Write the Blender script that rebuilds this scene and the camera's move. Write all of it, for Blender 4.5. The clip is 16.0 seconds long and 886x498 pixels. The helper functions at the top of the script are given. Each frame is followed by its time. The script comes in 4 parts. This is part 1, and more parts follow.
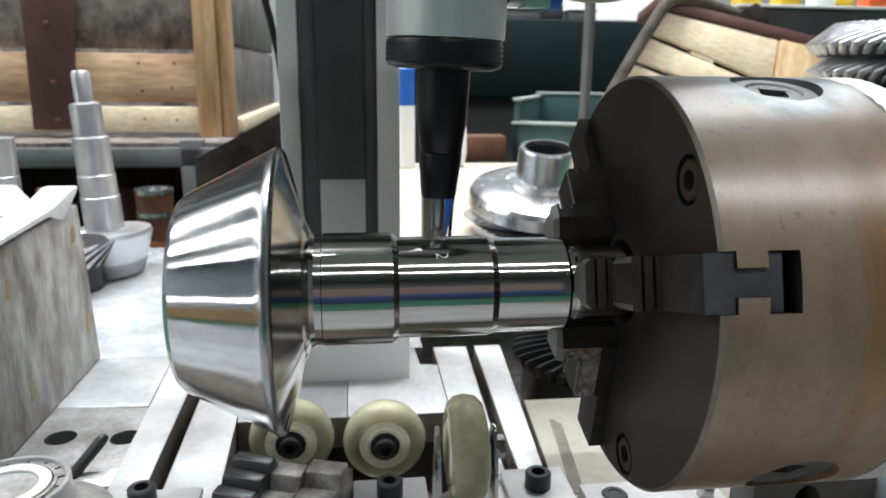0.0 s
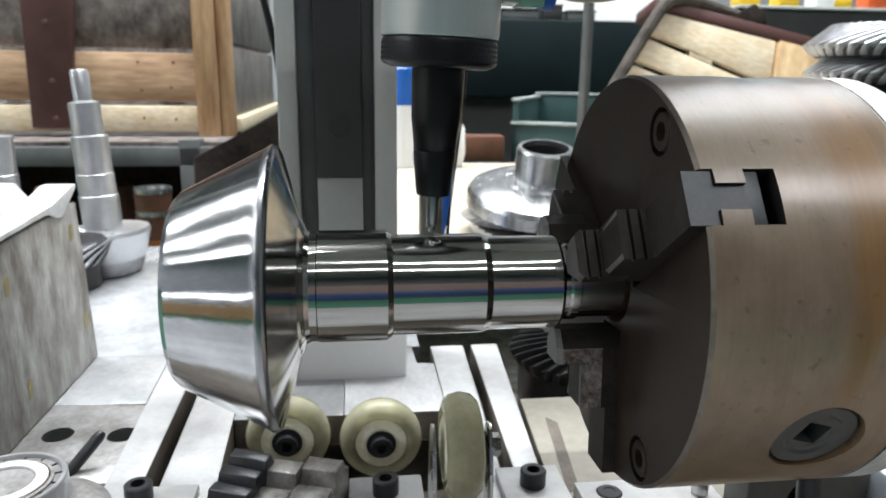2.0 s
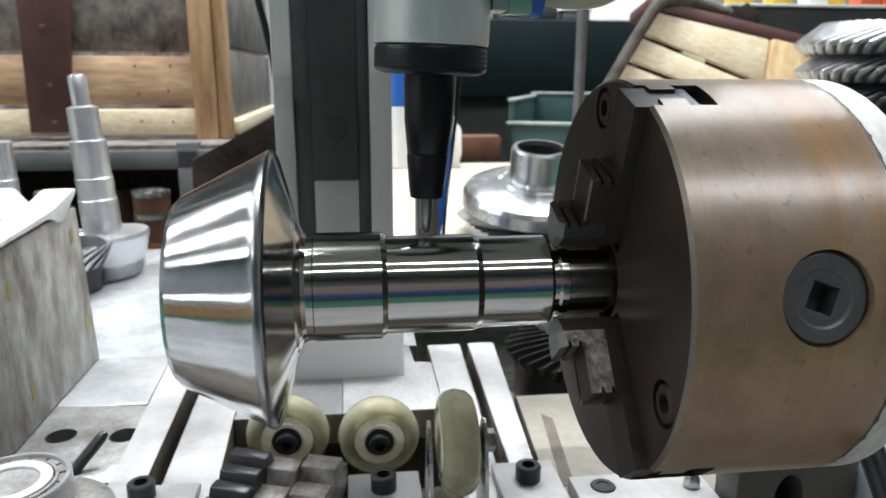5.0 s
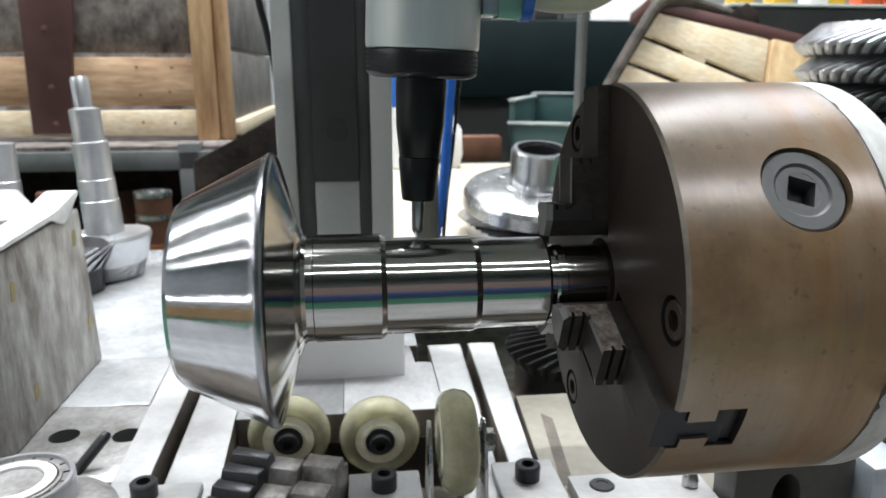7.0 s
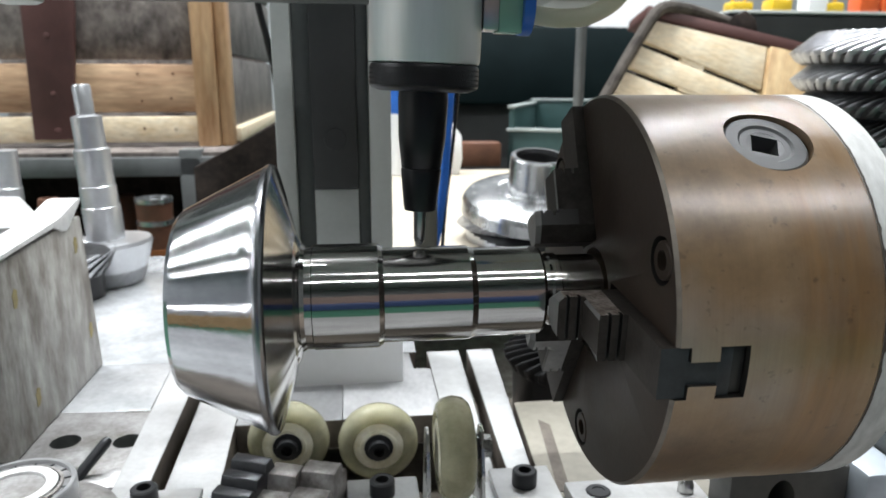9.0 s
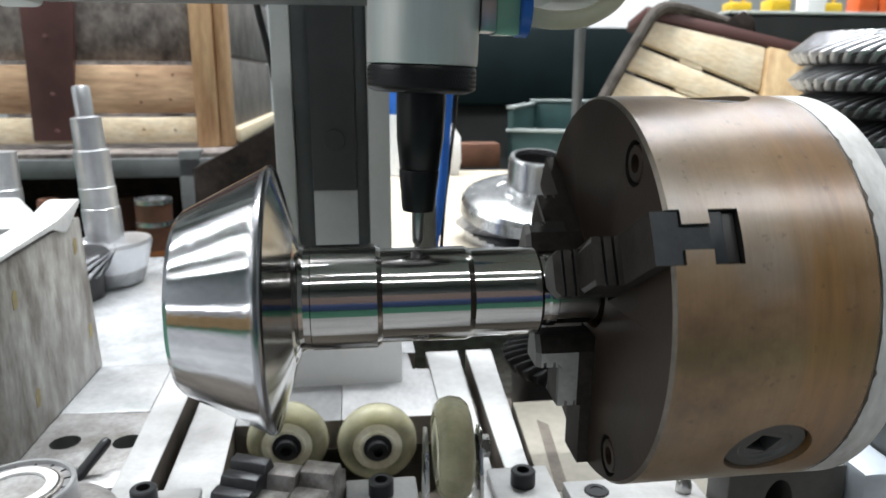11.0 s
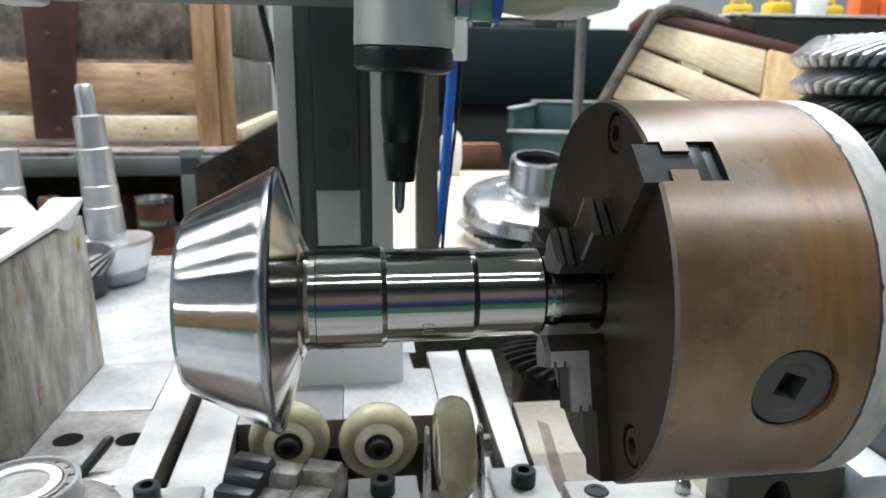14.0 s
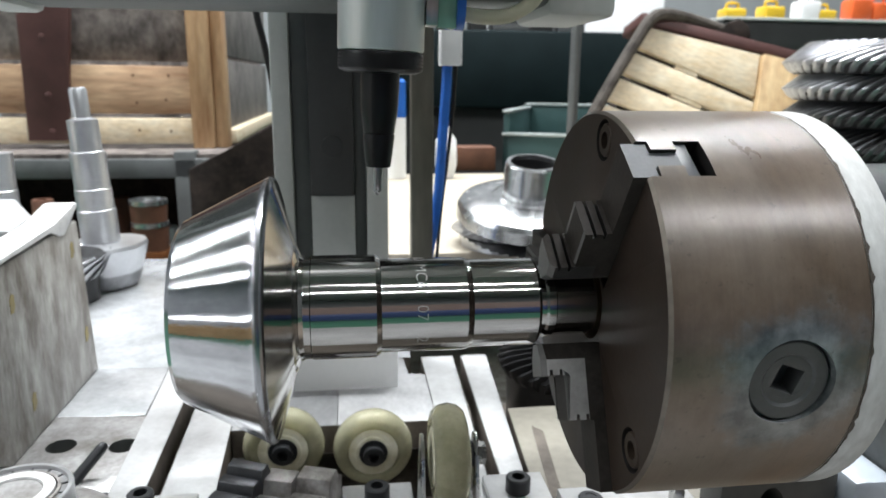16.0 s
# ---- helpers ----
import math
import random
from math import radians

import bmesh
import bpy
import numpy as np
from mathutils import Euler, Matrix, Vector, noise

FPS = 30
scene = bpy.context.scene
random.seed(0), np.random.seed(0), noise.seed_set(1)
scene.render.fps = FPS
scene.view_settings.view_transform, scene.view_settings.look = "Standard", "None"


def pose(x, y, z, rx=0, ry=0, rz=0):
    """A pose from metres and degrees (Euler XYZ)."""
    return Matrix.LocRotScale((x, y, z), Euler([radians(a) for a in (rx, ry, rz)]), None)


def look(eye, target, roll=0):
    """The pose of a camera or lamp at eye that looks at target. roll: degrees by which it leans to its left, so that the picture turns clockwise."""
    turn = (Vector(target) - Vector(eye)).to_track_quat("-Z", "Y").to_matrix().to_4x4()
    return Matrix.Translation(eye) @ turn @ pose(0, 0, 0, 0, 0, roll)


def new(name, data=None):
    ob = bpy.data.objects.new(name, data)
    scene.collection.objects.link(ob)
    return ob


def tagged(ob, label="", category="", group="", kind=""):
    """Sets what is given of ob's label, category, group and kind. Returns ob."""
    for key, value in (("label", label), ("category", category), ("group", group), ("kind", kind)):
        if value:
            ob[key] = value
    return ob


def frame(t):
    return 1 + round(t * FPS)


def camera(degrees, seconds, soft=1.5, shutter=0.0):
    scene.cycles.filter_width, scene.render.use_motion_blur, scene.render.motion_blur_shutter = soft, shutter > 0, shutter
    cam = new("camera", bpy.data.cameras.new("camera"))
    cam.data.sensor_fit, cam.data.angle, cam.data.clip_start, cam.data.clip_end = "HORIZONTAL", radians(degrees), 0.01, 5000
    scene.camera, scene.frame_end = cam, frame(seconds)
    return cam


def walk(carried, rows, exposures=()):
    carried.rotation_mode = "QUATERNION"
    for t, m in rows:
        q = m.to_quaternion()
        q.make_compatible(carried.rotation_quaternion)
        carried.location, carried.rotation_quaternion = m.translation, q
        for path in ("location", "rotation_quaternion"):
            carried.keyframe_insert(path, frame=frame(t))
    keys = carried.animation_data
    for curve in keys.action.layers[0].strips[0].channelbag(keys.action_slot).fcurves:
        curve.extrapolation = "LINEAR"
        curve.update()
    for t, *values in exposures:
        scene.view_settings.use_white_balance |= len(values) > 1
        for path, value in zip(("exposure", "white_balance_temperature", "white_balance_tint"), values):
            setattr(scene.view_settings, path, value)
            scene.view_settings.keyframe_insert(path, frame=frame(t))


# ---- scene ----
cam = camera(64.1, 16.0, soft=1.6, shutter=0.4)
PATH = [
    (0, (-0.1299, -0.3264, 0.0999), (-0.0703, 0.1552, -0.0202), 0.57),
    (0.5, (-0.1292, -0.3256, 0.0987), (-0.0704, 0.1559, -0.0227), 0.62),
    (1, (-0.1295, -0.3255, 0.0999), (-0.0712, 0.1558, -0.0222), 0.68),
    (1.5, (-0.1277, -0.3262, 0.0982), (-0.0694, 0.1551, -0.0241), 0.72),
    (2, (-0.1279, -0.3291, 0.0993), (-0.0678, 0.1526, -0.0207), 0.75),
    (2.5, (-0.1258, -0.3328, 0.1007), (-0.0652, 0.1493, -0.0176), 0.44),
    (3, (-0.1256, -0.3321, 0.1011), (-0.0658, 0.1497, -0.0184), 0.35),
    (3.5, (-0.1289, -0.3348, 0.1010), (-0.0676, 0.1469, -0.0180), 0.59),
    (4, (-0.1272, -0.3364, 0.1018), (-0.0665, 0.1453, -0.0176), 0.35),
    (6.5, (-0.1256, -0.3425, 0.1024), (-0.0648, 0.1389, -0.0181), 0.13),
    (7, (-0.1253, -0.3430, 0.1039), (-0.0653, 0.1386, -0.0163), 0.08),
    (7.5, (-0.1267, -0.3462, 0.1066), (-0.0674, 0.1358, -0.0123), 0.05),
    (8, (-0.1262, -0.3478, 0.1074), (-0.0661, 0.1344, -0.0105), 0.15),
    (8.5, (-0.1263, -0.3487, 0.1099), (-0.0654, 0.1338, -0.0061), 0.25),
    (9, (-0.1239, -0.3485, 0.1075), (-0.0642, 0.1340, -0.0092), 0.11),
    (11.5, (-0.1232, -0.3520, 0.1084), (-0.0631, 0.1306, -0.0075), 0.03),
    (12, (-0.1243, -0.3542, 0.1094), (-0.0624, 0.1284, -0.0057), 0.22),
    (12.5, (-0.1259, -0.3552, 0.1096), (-0.0651, 0.1275, -0.0057), 0.25),
    (13, (-0.1240, -0.3569, 0.1088), (-0.0625, 0.1256, -0.0068), 0.36),
    (13.5, (-0.1258, -0.3544, 0.1086), (-0.0657, 0.1281, -0.0079), 0.25),
    (14, (-0.1262, -0.3532, 0.1094), (-0.0656, 0.1293, -0.0070), 0.42),
    (14.5, (-0.1256, -0.3565, 0.1087), (-0.0657, 0.1260, -0.0082), 0.41),
    (15, (-0.1254, -0.3583, 0.1101), (-0.0642, 0.1242, -0.0059), 0.39),
    (15.5, (-0.1259, -0.3547, 0.1103), (-0.0627, 0.1277, -0.0050), 0.64),
    (16, (-0.1261, -0.3527, 0.1140), (-0.0619, 0.1295, -0.0016), 0.59),
]
walk(cam, [(t, look(eye, target, roll)) for t, eye, target, roll in PATH])
cam.data.dof.use_dof, cam.data.dof.focus_distance, cam.data.dof.aperture_fstop = True, 0.35, 16.0
scene.view_settings.exposure = 0.0

# ---- light: tube lamps under the ceiling, out of view, some added as fill ----
world = bpy.data.worlds.new("world")
scene.world = world
world.use_nodes = True
world.node_tree.nodes["Background"].inputs["Color"].default_value = (0.75, 0.85, 1.0, 1)
world.node_tree.nodes["Background"].inputs["Strength"].default_value = 0.15
# x, y, length and share of power of each tube row, hung 4.6 m over the work
# (3.6, -2.4), (-1.9, 1.1), (3.2, 2.7), (4.6, 5.0): fill added for chuck and crates
LAMPS = [(0.9, 1.35, 1.6, 1.6), (0.0, 0.05, 1.2, 0.35), (0.9, -2.2, 1.8, 0.3), (0.4, -4.1, 3.0, 0.22), (3.6, -2.4, 2.5, 0.32), (-6.2, 2.3, 5.0, 0.26), (-7.2, -0.1, 5.0, 0.26),
         (-8.2, -2.4, 4.5, 0.26), (-1.9, 1.1, 1.6, 1.85), (0.0, 3.4, 2.0, 1.2), (3.2, 2.7, 2.5, 0.25), (4.6, 5.0, 2.5, 0.3)]
LAMP_Z, POWER = 4.6, 186.0


def tube_or_fill_lamp(x, y, length, share):
    data = bpy.data.lights.new("tube_or_fill_lamp", "AREA")
    data.shape, data.size, data.size_y = "RECTANGLE", length, 0.05
    data.energy, data.color = POWER * share * length / 1.6, (0.945, 0.970, 1.0)
    ob = new("tube_or_fill_lamp", data)
    ob.matrix_world = pose(x, y, LAMP_Z - 0.04)
    return ob


for spot in LAMPS:
    tube_or_fill_lamp(*spot)
# one low lamp, added for the thin bright streak on the cone
far = bpy.data.lights.new("cone_streak_lamp", "AREA")
far.shape, far.size, far.size_y, far.energy, far.color = "RECTANGLE", 3.4, 0.06, 30.0, (0.95, 0.98, 1.0)
new("cone_streak_lamp", far).matrix_world = look((-8.6, -4.0, 0.36), (-0.2, 0, 0.0)) @ pose(0, 0, 0)


# ---- materials ----
def mat(name, color, rough=0.5, metal=0.0, vary=0.25, scale=12.0, bump=0.1, fine=180.0, tint=None, stretch=(1, 1, 1),
        spec=0.5, spread=0.12, coords="Object", brushed=0.0):
    m = bpy.data.materials.new(name)
    m.use_nodes = True
    nt = m.node_tree
    b = nt.nodes["Principled BSDF"]
    tc = nt.nodes.new("ShaderNodeTexCoord")
    mp = nt.nodes.new("ShaderNodeMapping")
    mp.inputs["Scale"].default_value = stretch
    nt.links.new(tc.outputs[coords], mp.inputs["Vector"])
    n1 = nt.nodes.new("ShaderNodeTexNoise")
    n1.inputs["Scale"].default_value, n1.inputs["Detail"].default_value = scale, 6
    n1.inputs["Roughness"].default_value = 0.65
    n2 = nt.nodes.new("ShaderNodeTexNoise")
    n2.inputs["Scale"].default_value, n2.inputs["Detail"].default_value = fine, 3
    for n in (n1, n2):
        nt.links.new(mp.outputs["Vector"], n.inputs["Vector"])
    ramp = nt.nodes.new("ShaderNodeValToRGB")
    other = tint or tuple(c * (1 - vary) for c in color)
    ramp.color_ramp.elements[0].position, ramp.color_ramp.elements[1].position = 0.33, 0.67
    ramp.color_ramp.elements[0].color = (*other, 1)
    ramp.color_ramp.elements[1].color = (*color, 1)
    nt.links.new(n1.outputs["Fac"], ramp.inputs["Fac"])
    mix = nt.nodes.new("ShaderNodeMix")
    mix.data_type, mix.blend_type = "RGBA", "MULTIPLY"
    mix.inputs["Factor"].default_value = vary
    nt.links.new(ramp.outputs["Color"], mix.inputs["A"])
    nt.links.new(n2.outputs["Fac"], mix.inputs["B"])
    nt.links.new(mix.outputs["Result"], b.inputs["Base Color"])
    rr = nt.nodes.new("ShaderNodeMapRange")
    rr.inputs["To Min"].default_value, rr.inputs["To Max"].default_value = max(0.02, rough - spread), min(1, rough + spread)
    nt.links.new(n1.outputs["Fac"], rr.inputs["Value"])
    nt.links.new(rr.outputs["Result"], b.inputs["Roughness"])
    b.inputs["Metallic"].default_value = metal
    b.inputs["Specular IOR Level"].default_value = spec
    if brushed:
        # grooves run round the x axis and spread highlights along it
        tg = nt.nodes.new("ShaderNodeTangent")
        tg.direction_type, tg.axis = "RADIAL", "X"
        nt.links.new(tg.outputs["Tangent"], b.inputs["Tangent"])
        b.inputs["Anisotropic"].default_value, b.inputs["Anisotropic Rotation"].default_value = brushed, 0.25
    if bump:
        bp = nt.nodes.new("ShaderNodeBump")
        bp.inputs["Strength"].default_value, bp.inputs["Distance"].default_value = bump, 0.001
        nt.links.new(n2.outputs["Fac"], bp.inputs["Height"])
        nt.links.new(bp.outputs["Normal"], b.inputs["Normal"])
    return m


M_GROUND = mat("ground_steel", (0.60, 0.61, 0.63), 0.12, 1.0, 0.22, 60, 0.04, 500, stretch=(0.35, 1, 1), spread=0.05, brushed=0.95)
M_TURNED = mat("turned_steel", (0.46, 0.45, 0.435), 0.125, 1.0, 0.10, 60, 0.004, 900, stretch=(0.4, 1, 1), spread=0.03, brushed=0.85)
M_MARK = mat("fresh_mark", (0.46, 0.46, 0.45), 0.5, 0.4, 0.1, 200)
M_EDGE = mat("blued_edge_steel", (0.34, 0.35, 0.37), 0.25, 1.0, 0.1, 40, 0.02, 500)


def chuck_steel():
    """Brown-grey turned steel: fine rings, blotches and rust-tinted bands."""
    m = bpy.data.materials.new("patinated_chuck_steel")
    m.use_nodes = True
    nt, nd, lk = m.node_tree, m.node_tree.nodes, m.node_tree.links
    b = nd["Principled BSDF"]
    tc = nd.new("ShaderNodeTexCoord")

    def noise_of(scale, detail, stretch, rough=0.6):
        mp, n = nd.new("ShaderNodeMapping"), nd.new("ShaderNodeTexNoise")
        mp.inputs["Scale"].default_value = stretch
        n.inputs["Scale"].default_value, n.inputs["Detail"].default_value, n.inputs["Roughness"].default_value = scale, detail, rough
        lk.new(tc.outputs["Object"], mp.inputs["Vector"])
        lk.new(mp.outputs["Vector"], n.inputs["Vector"])
        return n.outputs["Fac"]

    def ramp(fac, stops):
        r = nd.new("ShaderNodeValToRGB")
        while len(r.color_ramp.elements) < len(stops):
            r.color_ramp.elements.new(0.5)
        for e, (p, c) in zip(r.color_ramp.elements, stops):
            e.position, e.color = p, (*c, 1)
        lk.new(fac, r.inputs["Fac"])
        return r.outputs["Color"]

    def mixed(fac, a, c, blend="MIX"):
        x = nd.new("ShaderNodeMix")
        x.data_type, x.blend_type = "RGBA", blend
        if isinstance(fac, float):
            x.inputs["Factor"].default_value = fac
        else:
            lk.new(fac, x.inputs["Factor"])
        lk.new(a, x.inputs["A"])
        lk.new(c, x.inputs["B"])
        return x.outputs["Result"]

    blotch = ramp(noise_of(13, 8, (1, 1, 1), 0.68), [(0.36, (0.115, 0.066, 0.031)), (0.50, (0.195, 0.122, 0.061)), (0.66, (0.262, 0.182, 0.108))])
    # greyer, cleaner steel where chips have rubbed it
    bare = ramp(noise_of(9, 5, (1.0, 1, 1), 0.55), [(0.52, (0, 0, 0)), (0.66, (0.55, 0.55, 0.55))])
    grey = ramp(noise_of(50, 5, (1, 0.5, 0.5)), [(0.3, (0.135, 0.125, 0.115)), (0.7, (0.23, 0.215, 0.20))])
    col = mixed(bare, blotch, grey)
    side, away, soft_edge = nd.new("ShaderNodeSeparateXYZ"), nd.new("ShaderNodeMath"), noise_of(18, 6, (1, 0.6, 0.6))
    lk.new(tc.outputs["Object"], side.inputs["Vector"])
    away.operation = "MULTIPLY_ADD"
    away.inputs[1].default_value = 0.06
    lk.new(soft_edge, away.inputs[0])
    lk.new(side.outputs["Y"], away.inputs[2])
    turn_out = nd.new("ShaderNodeMapRange")
    turn_out.inputs["From Min"].default_value, turn_out.inputs["From Max"].default_value = 0.0, -0.055
    turn_out.inputs["To Min"].default_value, turn_out.inputs["To Max"].default_value = 0.0, 0.7
    lk.new(away.outputs["Value"], turn_out.inputs["Value"])
    # paler tan towards -Y
    tan_side = ramp(noise_of(35, 6, (1, 0.6, 0.6), 0.7), [(0.35, (0.150, 0.108, 0.074)), (0.65, (0.255, 0.200, 0.152))])
    col = mixed(turn_out.outputs["Result"], col, tan_side)
    # rust-tinted band round the rear half of the body
    sep, band = nd.new("ShaderNodeSeparateXYZ"), nd.new("ShaderNodeValToRGB")
    lk.new(tc.outputs["Object"], sep.inputs["Vector"])
    els = band.color_ramp.elements
    els[0].position, els[0].color = 0.050, (0, 0, 0, 1)
    els[1].position, els[1].color = 0.060, (0.85, 0.85, 0.85, 1)
    for p, v in ((0.080, 0.8), (0.088, 0.25)):
        e = els.new(p)
        e.color = (v, v, v, 1)
    lk.new(sep.outputs["X"], band.inputs["Fac"])
    patch = ramp(noise_of(22, 6, (1.8, 0.35, 0.35)), [(0.41, (0, 0, 0)), (0.54, (1, 1, 1))])
    mask = mixed(1.0, band.outputs["Color"], patch, "MULTIPLY")
    rust = ramp(noise_of(90, 5, (1, 0.10, 0.10)), [(0.3, (0.095, 0.046, 0.013)), (0.7, (0.235, 0.122, 0.038))])
    col = mixed(mask, col, rust)
    # duller, darker grey-brown towards +Z
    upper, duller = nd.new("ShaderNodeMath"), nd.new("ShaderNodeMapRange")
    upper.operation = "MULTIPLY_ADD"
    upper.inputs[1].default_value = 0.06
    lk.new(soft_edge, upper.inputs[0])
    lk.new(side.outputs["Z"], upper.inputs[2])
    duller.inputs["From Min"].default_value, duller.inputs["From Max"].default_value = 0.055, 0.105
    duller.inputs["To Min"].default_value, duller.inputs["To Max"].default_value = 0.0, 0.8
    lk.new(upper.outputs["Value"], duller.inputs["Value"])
    dull_brown = ramp(noise_of(24, 7, (1, 0.6, 0.6), 0.7), [(0.35, (0.068, 0.052, 0.041)), (0.65, (0.170, 0.140, 0.116))])
    col = mixed(duller.outputs["Result"], col, dull_brown)
    # worn pale patch round one key socket
    geo, ds = nd.new("ShaderNodeVectorMath"), nd.new("ShaderNodeMath")
    geo.operation, ds.operation = "DISTANCE", "MULTIPLY_ADD"
    geo.inputs[1].default_value = (0.0555, -0.050, 0.0866)
    lk.new(tc.outputs["Object"], geo.inputs[0])
    lk.new(noise_of(45, 6, (1, 1, 1), 0.7), ds.inputs[0])
    ds.inputs[1].default_value = 0.045
    lk.new(geo.outputs["Value"], ds.inputs[2])
    worn = ramp(ds.outputs["Value"], [(0.048, (1, 1, 1)), (0.060, (0, 0, 0))])
    pale = ramp(noise_of(60, 5, (1, 1, 1)), [(0.35, (0.050, 0.060, 0.064)), (0.65, (0.215, 0.235, 0.24))])
    col = mixed(worn, col, pale)
    rings = ramp(noise_of(700, 3, (1, 0.02, 0.02)), [(0.3, (0.84, 0.84, 0.84)), (0.7, (1.06, 1.06, 1.06))])
    col = mixed(0.5, col, rings, "MULTIPLY")
    specks = ramp(noise_of(170, 3, (1, 1, 1)), [(0.29, (0.35, 0.33, 0.3)), (0.36, (1, 1, 1))])
    col = mixed(0.55, col, specks, "MULTIPLY")
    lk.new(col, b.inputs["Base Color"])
    b.inputs["Metallic"].default_value = 0.1
    b.inputs["Specular IOR Level"].default_value = 1.0
    rr = nd.new("ShaderNodeMapRange")
    rr.inputs["To Min"].default_value, rr.inputs["To Max"].default_value = 0.22, 0.40
    lk.new(noise_of(22, 6, (1, 0.5, 0.5)), rr.inputs["Value"])
    lk.new(rr.outputs["Result"], b.inputs["Roughness"])
    bp = nd.new("ShaderNodeBump")
    bp.inputs["Strength"].default_value, bp.inputs["Distance"].default_value = 0.06, 0.001
    lk.new(noise_of(300, 4, (1, 0.3, 0.3)), bp.inputs["Height"])
    lk.new(bp.outputs["Normal"], b.inputs["Normal"])
    return m


M_CHUCK = chuck_steel()
# Face and its bolts: the shade they stand in is put into this colour.
M_FACE = mat("shaded_chuck_face", (0.050, 0.036, 0.028), 0.40, 0.15, 0.35, 30, 0.05, 300, tint=(0.034, 0.025, 0.020), spec=0.12)
M_JAWEND = mat("ground_jaw_steel", (0.070, 0.075, 0.084), 0.42, 0.1, 0.35, 70, 0.06, 500, spec=0.5)
M_JAWENDDARK = mat("dark_jaw_steel", (0.040, 0.045, 0.050), 0.40, 0.0, 0.35, 70, 0.06, 500, spec=0.25)
# Jaws darkened in colour for the shade over them.
M_JAW = mat("hardened_jaw_steel", (0.054, 0.047, 0.042), 0.5, 0.0, 0.4, 90, 0.15, 420, tint=(0.030, 0.026, 0.023), spec=0.08)
# Paler jaw steel for the flank that catches light.
M_JAWLIT = mat("lit_jaw_steel", (0.46, 0.45, 0.44), 0.38, 0.3, 0.2, 60, 0.08, 400, tint=(0.30, 0.29, 0.28))
M_JAWEDGE = mat("worn_jaw_edge", (0.19, 0.185, 0.18), 0.42, 0.2, 0.3, 60, 0.08, 400)
M_JAWPIT = mat("pitted_jaw_steel", (0.52, 0.46, 0.42), 0.42, 0.3, 0.6, 190, 0.9, 520, tint=(0.09, 0.055, 0.04))
# Near black for packed swarf, and for shade painted inside slots and grooves.
M_GROOVEBLACK = mat("swarf_and_groove_shade", (0.018, 0.016, 0.015), 0.5, 0.0, 0.3, 60)
M_SOCKET = mat("pinion_steel", (0.085, 0.088, 0.090), 0.45, 0.3, 0.2, 60, 0.06, 400)
M_DARK = mat("black_void", (0.012, 0.012, 0.012), 0.7, 0.0, 0.2, 30)
M_FLANGE = mat("painted_flange", (0.72, 0.73, 0.72), 0.5, 0.0, 0.4, 50, 0.2, 260, tint=(0.44, 0.435, 0.42), stretch=(1, 0.4, 0.4), spec=0.3)
M_CHIP = mat("bare_chipped_metal", (0.09, 0.075, 0.06), 0.6, 0.3, 0.4, 80)
M_RUBBED = mat("rubbed_edge", (0.22, 0.19, 0.16), 0.4, 0.6, 0.4, 60)
M_ALU = mat("satin_aluminium", (0.62, 0.64, 0.64), 0.42, 0.7, 0.08, 40, 0.03, 600, stretch=(1, 1, 0.1))
M_BLACK = mat("black_anodised", (0.007, 0.007, 0.008), 0.36, 0.0, 0.2, 60, 0.05, 600, spec=0.3)
M_STYLUS = mat("stylus_steel", (0.35, 0.35, 0.36), 0.3, 1.0, 0.1, 50)
M_TABLE = mat("ground_table", (0.60, 0.61, 0.61), 0.36, 0.25, 0.2, 16, 0.04, 200, tint=(0.40, 0.40, 0.40))
# Two greyer table steels with shadow and reflections put into their colour.
M_SHADEGREY = mat("shade_grey_steel", (0.43, 0.435, 0.44), 0.36, 0.3, 0.3, 16, 0.05, 220, tint=(0.26, 0.262, 0.268), stretch=(1, 0.5, 1))
M_REFLECTGREY = mat("reflection_grey_steel", (0.57, 0.575, 0.58), 0.34, 0.25, 0.3, 18, 0.05, 220, tint=(0.35, 0.35, 0.355), stretch=(1, 0.5, 1))
M_TABLE2 = mat("dull_table_steel", (0.58, 0.595, 0.61), 0.22, 0.3, 0.3, 15, 0.03, 160, tint=(0.37, 0.38, 0.39))
M_PLATE = mat("stained_steel_plate", (0.50, 0.50, 0.50), 0.42, 0.4, 0.4, 30, 0.08, 240, tint=(0.24, 0.225, 0.21))
M_CAST = mat("scuffed_grey_casting", (0.50, 0.49, 0.46), 0.5, 0.05, 0.4, 46, 0.3, 170, tint=(0.15, 0.128, 0.105), stretch=(1, 1, 0.38))
M_WHITEEDGE = mat("pale_machined_edge", (0.80, 0.80, 0.79), 0.45, 0.1, 0.25, 30, 0.06, 240, tint=(0.60, 0.60, 0.60))
M_BEARGREY = mat("bearing_cage_grey", (0.33, 0.33, 0.33), 0.4, 0.4, 0.3, 60)
M_SPARE = mat("grey_jaw_steel", (0.52, 0.50, 0.48), 0.40, 0.4, 0.4, 60, 0.2, 300, tint=(0.17, 0.15, 0.14))
M_DARKJAW = mat("oiled_jaw_steel", (0.085, 0.088, 0.095), 0.34, 0.5, 0.35, 60, 0.1, 300)
M_FLECK = mat("ochre_paint", (0.36, 0.29, 0.12), 0.6, 0.0, 0.3, 60)
M_BOLT = mat("black_oxide_bolt", (0.035, 0.037, 0.04), 0.4, 0.5, 0.2, 60)
M_PU = mat("yellowed_polyurethane", (0.66, 0.64, 0.46), 0.16, 0.0, 0.2, 55, 0.02, 300, tint=(0.48, 0.465, 0.31))
M_PU.node_tree.nodes["Principled BSDF"].inputs["Transmission Weight"].default_value = 0.55
